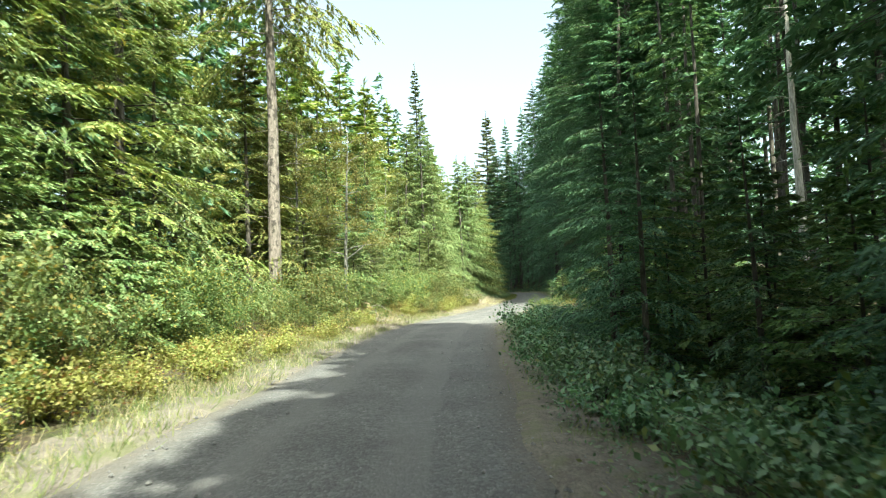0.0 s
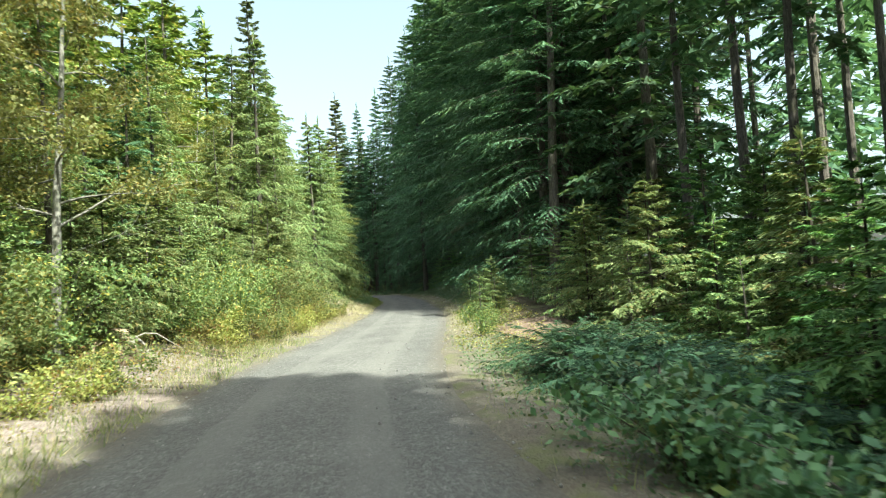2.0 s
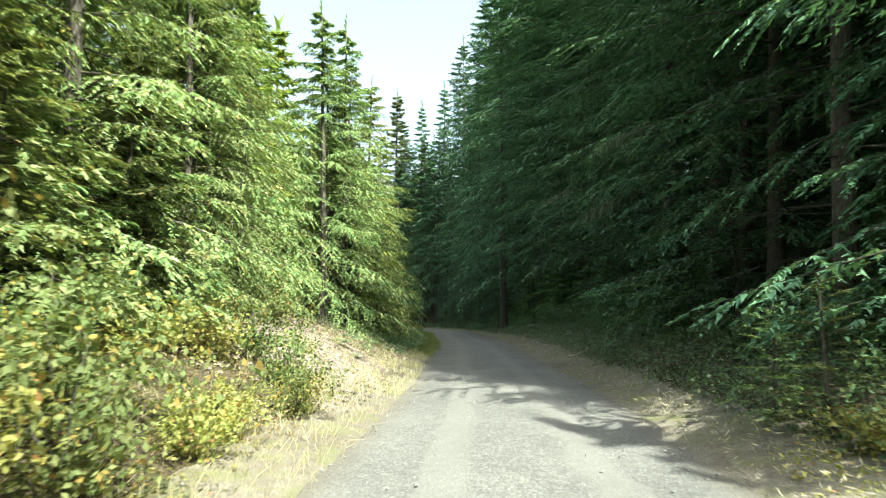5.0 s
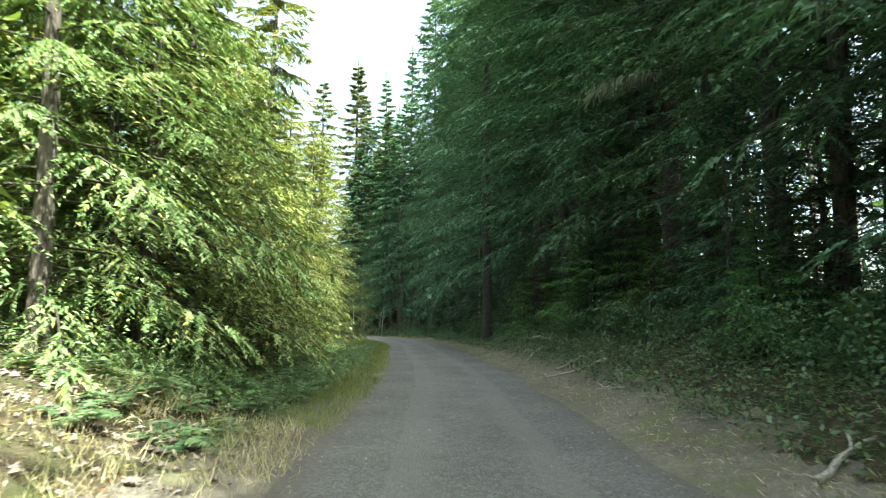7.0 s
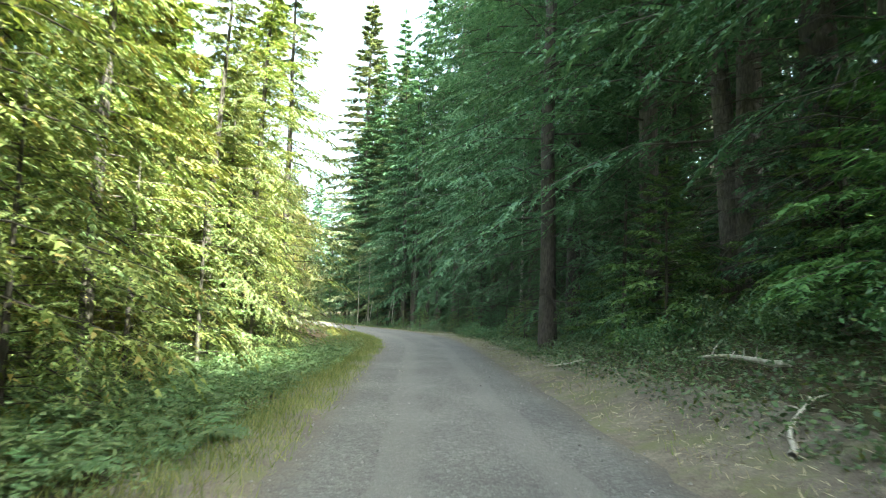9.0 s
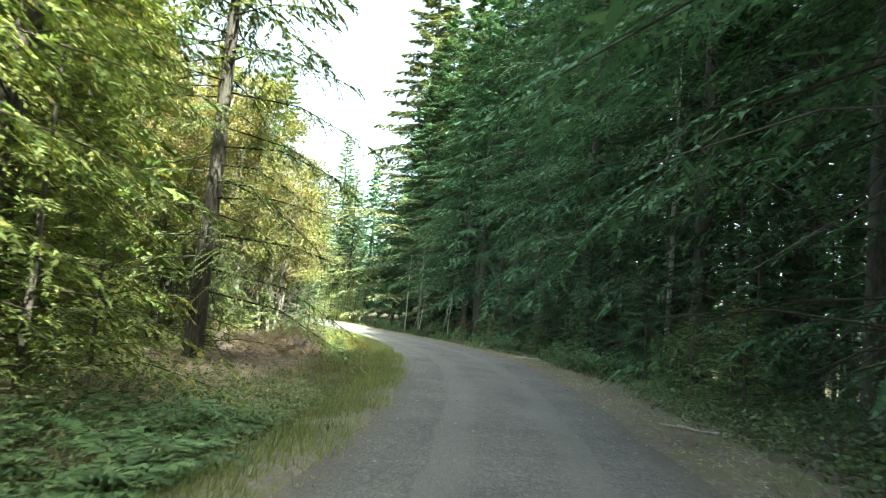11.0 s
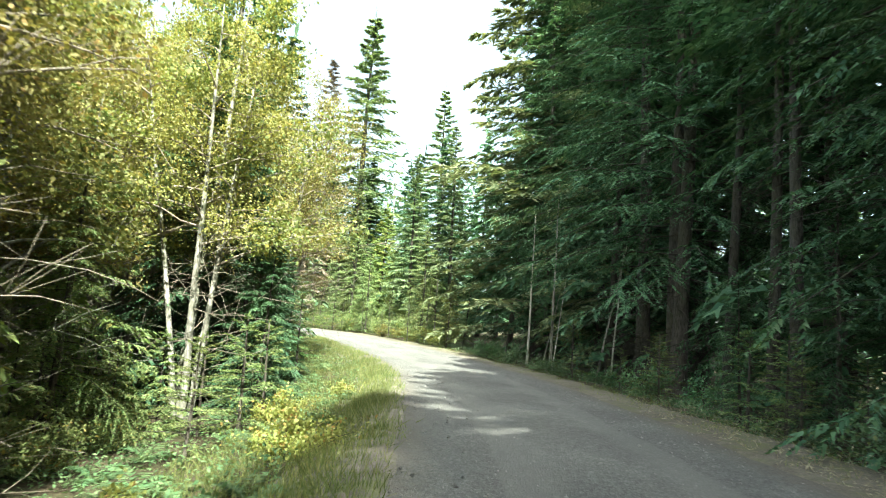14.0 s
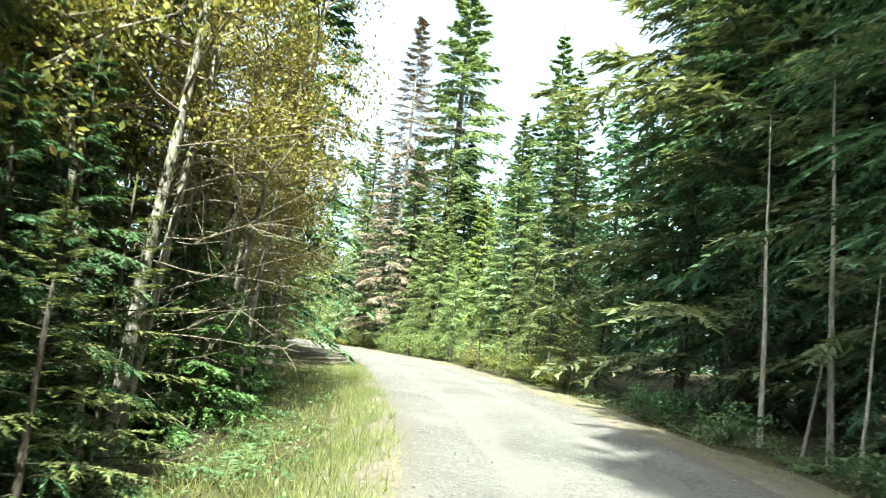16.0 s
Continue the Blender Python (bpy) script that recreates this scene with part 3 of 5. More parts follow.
xs = np.concatenate([[-2500, -900, -300, -120, -70, -45], np.arange(-32, 34, 0.55), [45, 70, 120, 300, 900, 2500]])
ys = np.concatenate([[-2500, -900, -300, -120, -70], np.arange(-45, 215, 0.6), [240, 300, 500, 1100, 2800]])
grid_sheet("ground", xs, ys, M_GROUND, "dark forest soil with moss and needle litter", "ground")


def ribbon(name, v0, v1, offsets, heights, material, label, category, ragged=0.0, seed=1, follow=False):
    """A strip along the road; offsets to the right of its middle, with a height above the road or the land."""
    rng = np.random.default_rng(seed)
    k = np.where((ROAD[:, 1] >= v0) & (ROAD[:, 1] <= v1))[0]
    m = len(offsets)
    off = np.tile(np.array(offsets, float), (len(k), 1))
    if ragged:
        wob = np.convolve(rng.normal(0, 1, len(k) + 8), np.ones(5) / 5, "same")[4:-4]
        off[:, -1] += wob * ragged
        wob = np.convolve(rng.normal(0, 1, len(k) + 8), np.ones(5) / 5, "same")[4:-4]
        off[:, 0] += wob * ragged
    out_ = off + np.clip(off / 2.0, -1, 1) * wider(ROAD[k, 1])[:, None]
    P = ROAD[k][:, None] + RIGHT[k][:, None] * out_[..., None]
    Z = np.tile(np.array(heights, float), (len(k), 1))
    if follow:
        end = np.clip(np.minimum(np.arange(len(k)), len(k) - 1 - np.arange(len(k))) / 5, 0, 1)[:, None]
        Z = (Z + 0.1) * end - 0.1 + land(P.reshape(-1, 2)).reshape(len(k), m)
    else:
        Z = Z + waves(P[..., 0] * 1.3, P[..., 1] * 0.5) * 0.16 + rise(ROAD[k, 1])[:, None]
    i = np.arange(len(k) * m).reshape(len(k), m)
    F = np.stack([i[:-1, :-1], i[:-1, 1:], i[1:, 1:], i[1:, :-1]], -1).reshape(-1, 4)
    me = mesh_of(name, np.concatenate([P, Z[..., None]], -1).reshape(-1, 3), F, material, True)
    me.attributes.new("across", "FLOAT", "POINT").data.foreach_set("value", off.ravel().astype(np.float32))
    return tagged(new(name, me), label, category, kind="structure")


ribbon("road", -40, 196, [-2.3, -2.0, -1.5, -0.95, -0.4, 0, 0.4, 0.95, 1.5, 2.0, 2.3], [-0.05, 0.0, 0.012, -0.008, 0.03, 0.04, 0.03, -0.008, 0.012, 0.0, -0.05], M_ROAD,
       "grey compacted gravel forest road with wheel tracks", "road", ragged=0.12)
ribbon("verge_left", -40, 196, [-3.1, -2.8, -2.45, -2.1, -1.8], [0.0, 0.02, 0.035, 0.03, -0.03], M_VERGE, "pale dirt verge with dry grass", "verge", ragged=0.16, seed=2, follow=True)
ribbon("verge_right", -40, 196, [1.8, 2.1, 2.5, 2.9, 3.3], [-0.03, 0.03, 0.035, 0.02, 0.0], M_VERGE, "pale dirt verge with needle litter", "verge", ragged=0.16, seed=3, follow=True)
ribbon("bank_left", 47, 59, [-7.2, -6.2, -5.2, -4.4, -3.6, -2.9, -2.4], [-0.05, 0.05, 0.06, 0.06, 0.06, 0.06, -0.02], M_BANK, "bare pale dirt cut bank beside the road", "bank", ragged=0.3, seed=4, follow=True)
ribbon("bank_right", 30.0, 36.5, [3.3, 3.7, 4.2, 4.8, 5.4, 5.9], [-0.02, 0.05, 0.10, 0.10, 0.06, -0.05], M_MOUND, "bare reddish dirt mound beside the road", "bank", ragged=0.3, seed=5, follow=True)


ribbon("dirt_left", 20, 31.5, [-4.9, -4.3, -3.7, -3.0, -2.4, -2.0], [-0.04, 0.05, 0.06, 0.06, 0.05, -0.03], M_BANK, "pale sunlit dirt beside the verge", "bank", ragged=0.3, seed=9, follow=True)


ribbon("litter_right", 58, 128, [2.15, 2.6, 3.1, 3.6, 4.1], [0.0, 0.05, 0.05, 0.03, -0.08], M_VERGE, "brown earth and needle litter beside the road", "verge", ragged=0.3, seed=10, follow=True)


def scatter_stones():
    """Loose stones on the road and its edges."""
    rng = np.random.default_rng(21)
    n = 9000
    k = rng.integers(60, len(ROAD) - 90, n)
    edge = rng.uniform(0, 1, n) < 0.6
    d = np.where(edge, rng.choice([-1, 1], n) * rng.normal(2.1, 0.35, n), rng.uniform(-2.0, 2.0, n))
    P = ROAD[k] + RIGHT[k] * d[:, None] + TAN[k] * rng.uniform(-0.5, 0.5, (n, 1))
    z = np.maximum(land(P), rise(ROAD[k, 1])) + 0.015
    r = 0.010 + 0.022 * rng.uniform(0, 1, n) ** 3
    base = np.array([(1, 0, 0), (0.2, 1, 0), (-0.9, 0.3, 0), (-0.1, -1, 0), (0.1, 0.05, 0.8), (0, 0, -0.6)], float)
    F0 = np.array([(0, 1, 4), (1, 2, 4), (2, 3, 4), (3, 0, 4), (1, 0, 5), (2, 1, 5), (3, 2, 5), (0, 3, 5)])
    a = rng.uniform(0, 6.283, n)
    c, s = np.cos(a), np.sin(a)
    jit = base[None] * rng.uniform(0.7, 1.3, (n, 6, 3))
    V = np.stack([jit[..., 0] * c[:, None] - jit[..., 1] * s[:, None], jit[..., 0] * s[:, None] + jit[..., 1] * c[:, None], jit[..., 2]], -1) * r[:, None, None]
    V += np.column_stack([P, z])[:, None]
    F = (F0[None] + 6 * np.arange(n)[:, None, None]).reshape(-1, 3)
    tagged(new("loose_gravel", mesh_of("loose_gravel", V.reshape(-1, 3), F, M_STONE)), "loose grey stones scattered over the gravel road", "gravel", kind="stuff")



def scatter_clods():
    """Clods and small stones on the bare banks."""
    rng = np.random.default_rng(23)
    n = 5200
    which = rng.choice(3, n, p=[0.6, 0.2, 0.2])
    v = np.where(which == 0, rng.uniform(46, 60, n), np.where(which == 1, rng.uniform(21, 31, n), rng.uniform(98, 109, n)))
    d = np.where(which == 0, rng.uniform(-7, -2.3, n), np.where(which == 1, rng.uniform(-4.7, -2.3, n), rng.uniform(-8.2, -4, n)))
    k = np.clip(np.searchsorted(ROAD[:, 1], v), 1, len(ROAD) - 2)
    P = ROAD[k] + RIGHT[k] * d[:, None]
    z = land(P) + 0.06
    r = 0.012 + 0.06 * rng.uniform(0, 1, n) ** 3.5
    base = np.array([(1, 0, 0), (0.2, 1, 0), (-0.9, 0.3, 0), (-0.1, -1, 0), (0.1, 0.05, 0.8), (0, 0, -0.6)], float)
    F0 = np.array([(0, 1, 4), (1, 2, 4), (2, 3, 4), (3, 0, 4), (1, 0, 5), (2, 1, 5), (3, 2, 5), (0, 3, 5)])
    V = base[None] * rng.uniform(0.6, 1.35, (n, 6, 3)) * r[:, None, None] + np.column_stack([P, z])[:, None]
    F = (F0[None] + 6 * np.arange(n)[:, None, None]).reshape(-1, 3)
    tagged(new("earth_clods", mesh_of("earth_clods", V.reshape(-1, 3), F, M_BANK)), "dry clods and stones on the bare banks", "clods", kind="stuff")


def carpet(name, label, category, seed, n, v0, v1, d0, d1, leaf, material, stand, width=0.5, tuft=5, clump=0.0, floor=0.0, power=1.0, tall=3.2):
    """Grass or low leaves over a stretch beside the road. stand: 1 upright blades, 0 flat leaves."""
    rng = np.random.default_rng(seed)
    m = n // tuft
    v = rng.uniform(v0, v1, m)
    d = d0 + (d1 - d0) * rng.uniform(0, 1, m) ** power
    if clump:
        keep = (np.sin(v * 1.9 + 2 * np.sin(d * 1.7)) * np.sin(d * 2.3 + np.sin(v * 0.8)) + rng.normal(0, 0.35, m)) > clump - 0.6
        v, d = v[keep], d[keep]
    k = np.clip(np.searchsorted(ROAD[:, 1], v), 1, len(ROAD) - 2)
    P = ROAD[k] + RIGHT[k] * (d + np.sign(d) * wider(v))[:, None]
    z = land(P) + floor
    P = np.repeat(np.column_stack([P, z]), tuft, 0) + rng.normal(0, 1, (len(P) * tuft, 3)) * (0.06 + leaf * 0.25, 0.06 + leaf * 0.25, 0)
    c = len(P)
    if stand:
        D = unit(rng.normal(0, 0.55, (c, 3)) + (0, 0, 1))
        L = leaf * rng.uniform(0.45, 1.25, c)
        S = unit(np.cross(D, rng.normal(0, 1, (c, 3))))
        P[:, 2] -= 0.03
        w = 0.25
    else:
        P[:, 2] += rng.uniform(0.03, 1.0, c) ** 1.5 * leaf * tall
        D = unit(rng.normal(0, 1, (c, 3)) * (1, 1, 0.45))
        L = leaf * rng.uniform(0.6, 1.3, c)
        S = unit(np.cross(D, unit(rng.normal(0, 0.45, (c, 3)) + (0, 0, 1))))
        w = 0.45
    V, F = blades(P, D, S, L, L * width, w)
    tagged(new(name, mesh_of(name, V, F, material)), label, category, kind="stuff")


# ---------------------------------------------------------------- models of trees and undergrowth
FIR_A = conifer("conifer", "dark green fir with dense drooping boughs down to the ground", 1, 22, 0.7, 4.2, 140, 10, 6, 0.42, 0.29, M_FIR, M_BARK, 0.22, droop=0.45, dead=6, hang=0.35, fine_below=12.0, fine=(22, 20, 0.125))
FIR_B = conifer("conifer", "tall dark fir with a clear lower trunk", 2, 24, 3.0, 4.6, 120, 10, 6, 0.44, 0.30, M_FIR, M_BARK, 0.21, droop=0.42, dead=34, hang=0.35, fine_below=13.0, fine=(22, 20, 0.13))
FIR_C = conifer("conifer", "very tall broad fir with long heavy boughs over the road", 17, 32, 5.6, 5.2, 165, 11, 7, 0.44, 0.30, M_FIR, M_BARK, 0.29, droop=0.36, dead=30, hang=0.28, taper=0.55, fine_below=19.0, fine=(22, 22, 0.145))
SPRUCE = conifer("conifer", "tall blue-green conifer with a pointed top", 4, 25, 0.8, 3.9, 150, 13, 10, 0.40, 0.28, M_SPRUCE, M_BARK, 0.27, droop=0.35, lift=0.18)
HEM_A = conifer("conifer", "sunlit yellow-green hemlock with feathery drooping boughs", 5, 14, 0.4, 3.5, 108, 11, 7, 0.30, 0.26, M_HEMLOCK, M_BARK, 0.16, droop=0.42, hang=0.45, fine_below=9.0, fine=(22, 20, 0.105))
HEM_G = conifer("conifer", "sunlit fresh green hemlock with feathery drooping boughs", 25, 13, 0.4, 3.4, 108, 12, 8, 0.26, 0.25, M_HEM_GREEN, M_BARK, 0.15, droop=0.44, hang=0.5, fine_below=9.0, fine=(22, 20, 0.105))
HEM_BIG = conifer("conifer", "big old hemlock with heavy drooping boughs", 18, 22, 1.5, 4.6, 125, 12, 8, 0.36, 0.27, M_HEM_GREEN, M_BARK, 0.22, droop=0.5, dead=14, hang=0.4, fine_below=9.0, fine=(27, 27, 0.10))
HEM_B = conifer("conifer", "sunlit light green hemlock with open feathery boughs", 6, 10, 0.3, 2.9, 90, 13, 8, 0.27, 0.26, M_HEMLOCK, M_BARK, 0.11, droop=0.38, hang=0.4, fine_below=4.0, fine=(20, 19, 0.12))
# hemlock given the darker fir needles, so its shade is in the colour
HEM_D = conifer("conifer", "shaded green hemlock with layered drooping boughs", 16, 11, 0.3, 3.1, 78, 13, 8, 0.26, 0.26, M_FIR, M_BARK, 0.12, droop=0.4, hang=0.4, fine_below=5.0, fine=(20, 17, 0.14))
POLE = conifer("conifer", "slender dark conifer with a long bare trunk", 3, 21, 8.0, 2.2, 46, 8, 5, 0.45, 0.40, M_FIR, M_BARK, 0.15, droop=0.35, dead=34, gap=0.1, limb_step=2)
BACK_A = conifer("conifer", "dark fir standing deep in the forest", 13, 21, 1.6, 4.0, 100, 8, 5, 0.62, 0.34, M_FIR, M_BARK, 0.22, droop=0.42, limb_step=4)
BACK_B = conifer("conifer", "light green hemlock behind the first trees", 14, 15, 0.6, 3.6, 84, 8, 6, 0.50, 0.30, M_HEMLOCK, M_BARK, 0.17, droop=0.42, hang=0.4, limb_step=4)
DEEP_POLE = conifer("conifer", "slender conifer deep in the forest", 71, 21, 9.5, 2.2, 30, 5, 3, 0.75, 0.36, M_FIR, M_BARK, 0.15, dead=10, limb_step=4)
DEEP_FIR = conifer("conifer", "dark fir deep in the forest", 72, 21, 1.6, 4.0, 80, 6, 4, 0.85, 0.34, M_FIR, M_BARK, 0.22, droop=0.42, limb_step=4)
DEEP_HEM = conifer("conifer", "light green hemlock deep in the forest", 73, 15, 0.6, 3.6, 70, 6, 4, 0.70, 0.30, M_HEMLOCK, M_BARK, 0.17, droop=0.42, limb_step=4)
SAP_A = conifer("conifer_sapling", "young bright green conifer sapling", 7, 4.2, 0.15, 1.35, 40, 10, 7, 0.13, 0.25, M_SAPLING, M_BARK, 0.045, droop=0.25, lift=0.22, hang=0.2, limb_step=2)
SAP_B = conifer("conifer_sapling", "small green conifer sapling with flat sprays", 8, 2.3, 0.08, 0.95, 30, 9, 7, 0.10, 0.25, M_SAPLING, M_BARK, 0.028, droop=0.22, lift=0.22, hang=0.2, limb_step=2)
YOUNG = conifer("conifer_sapling", "dense young green hemlock with layered sprays to the ground", 61, 4.6, 0.12, 1.9, 50, 13, 9, 0.19, 0.30, M_HEM_GREEN, M_LIMB, 0.04, droop=0.36, lift=0.2, hang=0.4)
# YOUNG again for shaded spots, shade carried by the darker needle colour
YOUNG_D = conifer("conifer_sapling", "dense young hemlock at the forest edge, its needles darkened for shade", 62, 4.8, 0.12, 1.95, 50, 13, 9, 0.19, 0.30, M_YOUNG, M_LIMB, 0.04, droop=0.34, lift=0.22, hang=0.35)
DEADFIR = conifer("dead_conifer", "dead grey conifer with bare bristling branches", 9, 22, 1.5, 2.9, 170, 13, 7, 0.42, 0.11, M_DRY, M_DEAD, 0.17, droop=0.3)
SNAG = conifer("dead_conifer", "thin pale dead trunk with a few broken twigs", 15, 15, 9.0, 0.9, 10, 4, 2, 0.2, 0.05, M_DRY, M_DEAD, 0.11, droop=0.3, dead=26)
LOWJUN = conifer("low_conifer", "low spreading blue-green conifer boughs", 10, 1.1, 0.25, 2.3, 34, 21, 18, 0.10, 0.30, M_JUNIPER, M_BARK, 0.05, droop=0.34, lift=0.30, taper=0.35, hang=0.3)
BIGPINE = conifer("conifer", "big conifer with a tall pale bare trunk", 12, 24, 10.5, 4.6, 80, 16, 13, 0.26, 0.32, M_HEMLOCK, M_BARK_PALE, 0.275, droop=0.5, dead=10, hang=0.6)
ALDER_A = broadleaf("alder", "yellow-green alder with pale slender trunk", 31, 11, 1, 2.6, 12000, 0.085, M_ALDER, M_BARK_GREY, 0.11, low=0.28, bare=3)
ALDER_B = broadleaf("alder", "yellowing alder with several pale stems", 32, 9.5, 3, 2.3, 17000, 0.065, M_ALDER, M_BARK_ALDER, 0.09, low=0.40, bare=7, twig_mat=M_TWIG)
ALDER_C = broadleaf("alder", "alder turning brown with white stems and bare lower twigs", 33, 8.5, 4, 2.4, 26000, 0.055, M_ALDER_GOLD, M_BARK_ALDER, 0.075, low=0.42, bare=8, lean=0.14, twig_mat=M_TWIG)
ALDER_W = broadleaf("alder", "white-stemmed alder with thin bare lower twigs", 35, 10, 1, 2.6, 14000, 0.06, M_ALDER_GOLD, M_BARK_ALDER, 0.11, low=0.36, bare=14, twig_mat=M_TWIG)
ALDER_BACK = broadleaf("alder", "yellow-green alder behind the first trees", 34, 11, 1, 2.8, 3600, 0.16, M_ALDER, M_BARK_GREY, 0.11, low=0.25)
SHRUB_A = shrub("shrub", "leafy green roadside shrub", 41, 1.5, 1.0, 2000, 0.078, M_SHRUB, narrow=0.58)
SHRUB_TALL = shrub("shrub", "tall leafy yellow-green bush under the trees", 45, 2.9, 1.5, 4600, 0.078, M_SHRUB, narrow=0.58)
SHRUB_B = shrub("shrub", "low yellowing roadside shrub", 42, 1.0, 0.9, 1300, 0.08, M_SHRUB_DRY, narrow=0.6)
SHRUB_RED = shrub("shrub", "small shrub with reddened autumn leaves", 44, 0.8, 0.5, 360, 0.085, M_RED)
SHRUB_C = shrub("shrub", "dark green broad-leaved bush", 43, 1.2, 1.1, 1300, 0.10, M_SALAL, narrow=0.58)
FERN_A = fern(51, 0.8, "green sword fern on the verge")
MODELS = [DEEP_POLE, DEEP_FIR, DEEP_HEM, YOUNG, YOUNG_D, SHRUB_TALL, HEM_G, HEM_BIG, FIR_C, ALDER_W, SHRUB_RED, FIR_A, FIR_B, POLE, SPRUCE, HEM_A, HEM_B, HEM_D, BACK_A, BACK_B, SAP_A, SAP_B, DEADFIR, SNAG, LOWJUN, BIGPINE, ALDER_A, ALDER_B, ALDER_C, ALDER_BACK, SHRUB_A, SHRUB_B, SHRUB_C, FERN_A]


# Open patches: station from, to, distance from, to, and the largest scale that still grows there.
OPEN = [(29.5, 36.5, 2.4, 6.0, 0.0), (27.0, 31.5, -4.6, -2.4, 0.5), (96, 111, -8.5, -2.4, 0.3), (48, 58.5, -6.6, -2.4, 0.3)]


def room(x, y, v, d, model, scale):
    small = model.name.startswith(("shrub", "fern"))
    for v0, v1, d0, d1, most in OPEN:
        if v0 < v < v1 and d0 < d < d1 and scale > most:
            return False
    # beside the big pale trunk nothing tall stands
    if 7 < y < 25.2 and -0.257 * y - (1.0 if small else 2.6) < x < -0.6 - 0.385 * (y - 10) + (0.5 if small else 1.4) and not (small and scale < 0.8):
        return False
    return True


DEEP = []


def row(v0, v1, step, d, spread, models, s0, s1, wide=1.0, tilt=1.3, deep=False):
    v = v0
    while v < v1:
        vv = v + RNG.uniform(-0.35, 0.35) * step
        dd = d + RNG.uniform(-1, 1) * spread
        x, y = spot(vv, dd)
        model = models[RNG.integers(0, len(models))]
        size = RNG.uniform(s0, s1)
        if clear_of_road(x, y, 2.6) and room(x, y, vv, dd, model, size):
            if deep:
                z = float(land([(x, y)])[0]) - 0.05
                DEEP.append((model, np.array(pose(x, y, z, 0, 0, RNG.uniform(0, 360))), size))
            else:
                plant(model, x, y, size, tilt=tilt, wide=wide)
        v += step


# ---------------------------------------------------------------- singled-out trees
plant(BIGPINE, -6.6, 25.6, 1.0, 40)
plant(SPRUCE, -1.7, 54.4, 0.74, wide=0.8)
plant(FIR_B, 16.3, 91.6, 1.35, wide=1.0)
plant(FIR_B, 18.9, 114.0, 1.3, wide=0.9)
plant(FIR_B, 20.2, 108.2, 1.3, wide=0.9)
plant(HEM_A, 4.3, 97.0, 0.95)
plant(HEM_BIG, 6.3, 101.2, 0.9, 200)
plant(SPRUCE, -17.5, 181, 0.85)
plant(SPRUCE, -3.0, 186, 0.5)
plant(SPRUCE, -9.2, 180.0, 1.45, 20, wide=1.2)
plant(DEADFIR, -12.2, 176, 1.35, 20)
plant(SNAG, -6.2, 184.5, 1.35, 80)
plant(SPRUCE, 11.6, 150.5, 1.66, 20, wide=1.15)
plant(SPRUCE, 15.5, 143.5, 1.25, 70)
for x, y, k in ((15.6, 147.0, 1.75), (13.4, 155.5, 1.7), (18.4, 139.5, 1.8), (20.3, 131.5, 1.8), (21.8, 122.5, 1.8), (22.4, 113.0, 1.75), (22.0, 103.5, 1.7), (20.5, 94.0, 1.65)):
    plant(FIR_A, x, y, k, wide=0.82)
plant(ALDER_C, 3.3, 125.2, 1.25, 30)
plant(ALDER_W, 0.8, 122.6, 1.05, 60)
plant(ALDER_W, -0.5, 122.3, 0.95, 160)
plant(ALDER_A, 4.2, 111.8, 1.3, 10)
plant(ALDER_C, 5.2, 114.5, 1.2, 10)
plant(ALDER_C, 2.6, 118.0, 1.2, 200)
plant(ALDER_W, 1.6, 121.0, 1.25, 100)
plant(ALDER_B, 3.2, 112.0, 1.35, 120)
plant(ALDER_W, 1.9, 112.6, 1.45, 120)
plant(ALDER_W, *spot(117, -9.0), 1.25, 10)
plant(ALDER_A, -4.2, 28.0, 0.95)
plant(ALDER_A, -6.4, 28.8, 1.05)
plant(SNAG, 11.1, 142.3, 0.5)
plant(SNAG, 12.2, 141.3, 0.6)
plant(SNAG, 19.8, 107.4, 0.9)

# ---------------------------------------------------------------- forest to the right
# trees up to station 6 stay out of view, added to shade the road
row(-26, -3, 2.2, 5.2, 0.4, [BACK_A], 1.08, 1.2)
row(-6, 6.5, 3.0, 7.2, 0.4, [POLE], 1.4, 1.6, wide=0.9)
# unseen tall firs, set so that their shadow ends near station 26
for v, d, k in ((-7.0, 9.4, 1.1), (-3.5, 8.6, 1.1), (0.4, 8.8, 1.1), (4.8, 8.8, 1.09)):
    plant(FIR_C, *spot(v, d), k)
row(-26, 0, 3.0, 9.6, 0.8, [BACK_A], 1.0, 1.2)
row(0, 16, 3.2, 10.2, 0.8, [POLE], 1.0, 1.2)
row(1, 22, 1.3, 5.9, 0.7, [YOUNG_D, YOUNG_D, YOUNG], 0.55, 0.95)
plant(SNAG, 10.6, 19.0, 0.9, wide=1.5)
row(-4, 28, 2.8, 13.0, 1.6, [POLE], 0.85, 1.1)
row(-18, 30, 3.0, 16.5, 2.0, [DEEP_POLE], 0.85, 1.1, deep=True)
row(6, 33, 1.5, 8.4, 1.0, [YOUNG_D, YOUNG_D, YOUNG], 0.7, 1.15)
row(25, 40, 1.5, 6.4, 0.7, [YOUNG, SAP_A], 0.5, 0.85)
row(30, 38, 2.8, 10.0, 0.6, [POLE], 0.9, 1.1)
for x, y, k in ((8.0, 32.1, 0.76), (9.8, 31.2, 0.85), (8.9, 34.6, 0.7), (10.8, 33.0, 0.95), (6.9, 37.4, 0.45), (11.6, 29.6, 1.0), (9.0, 29.0, 0.7)):
    plant(YOUNG, x, y, k)
for x, y, k in ((4.75, 31.8, 0.62), (5.2, 32.7, 0.5), (6.0, 36.6, 0.45)):
    plant(SHRUB_A, x, y, k)
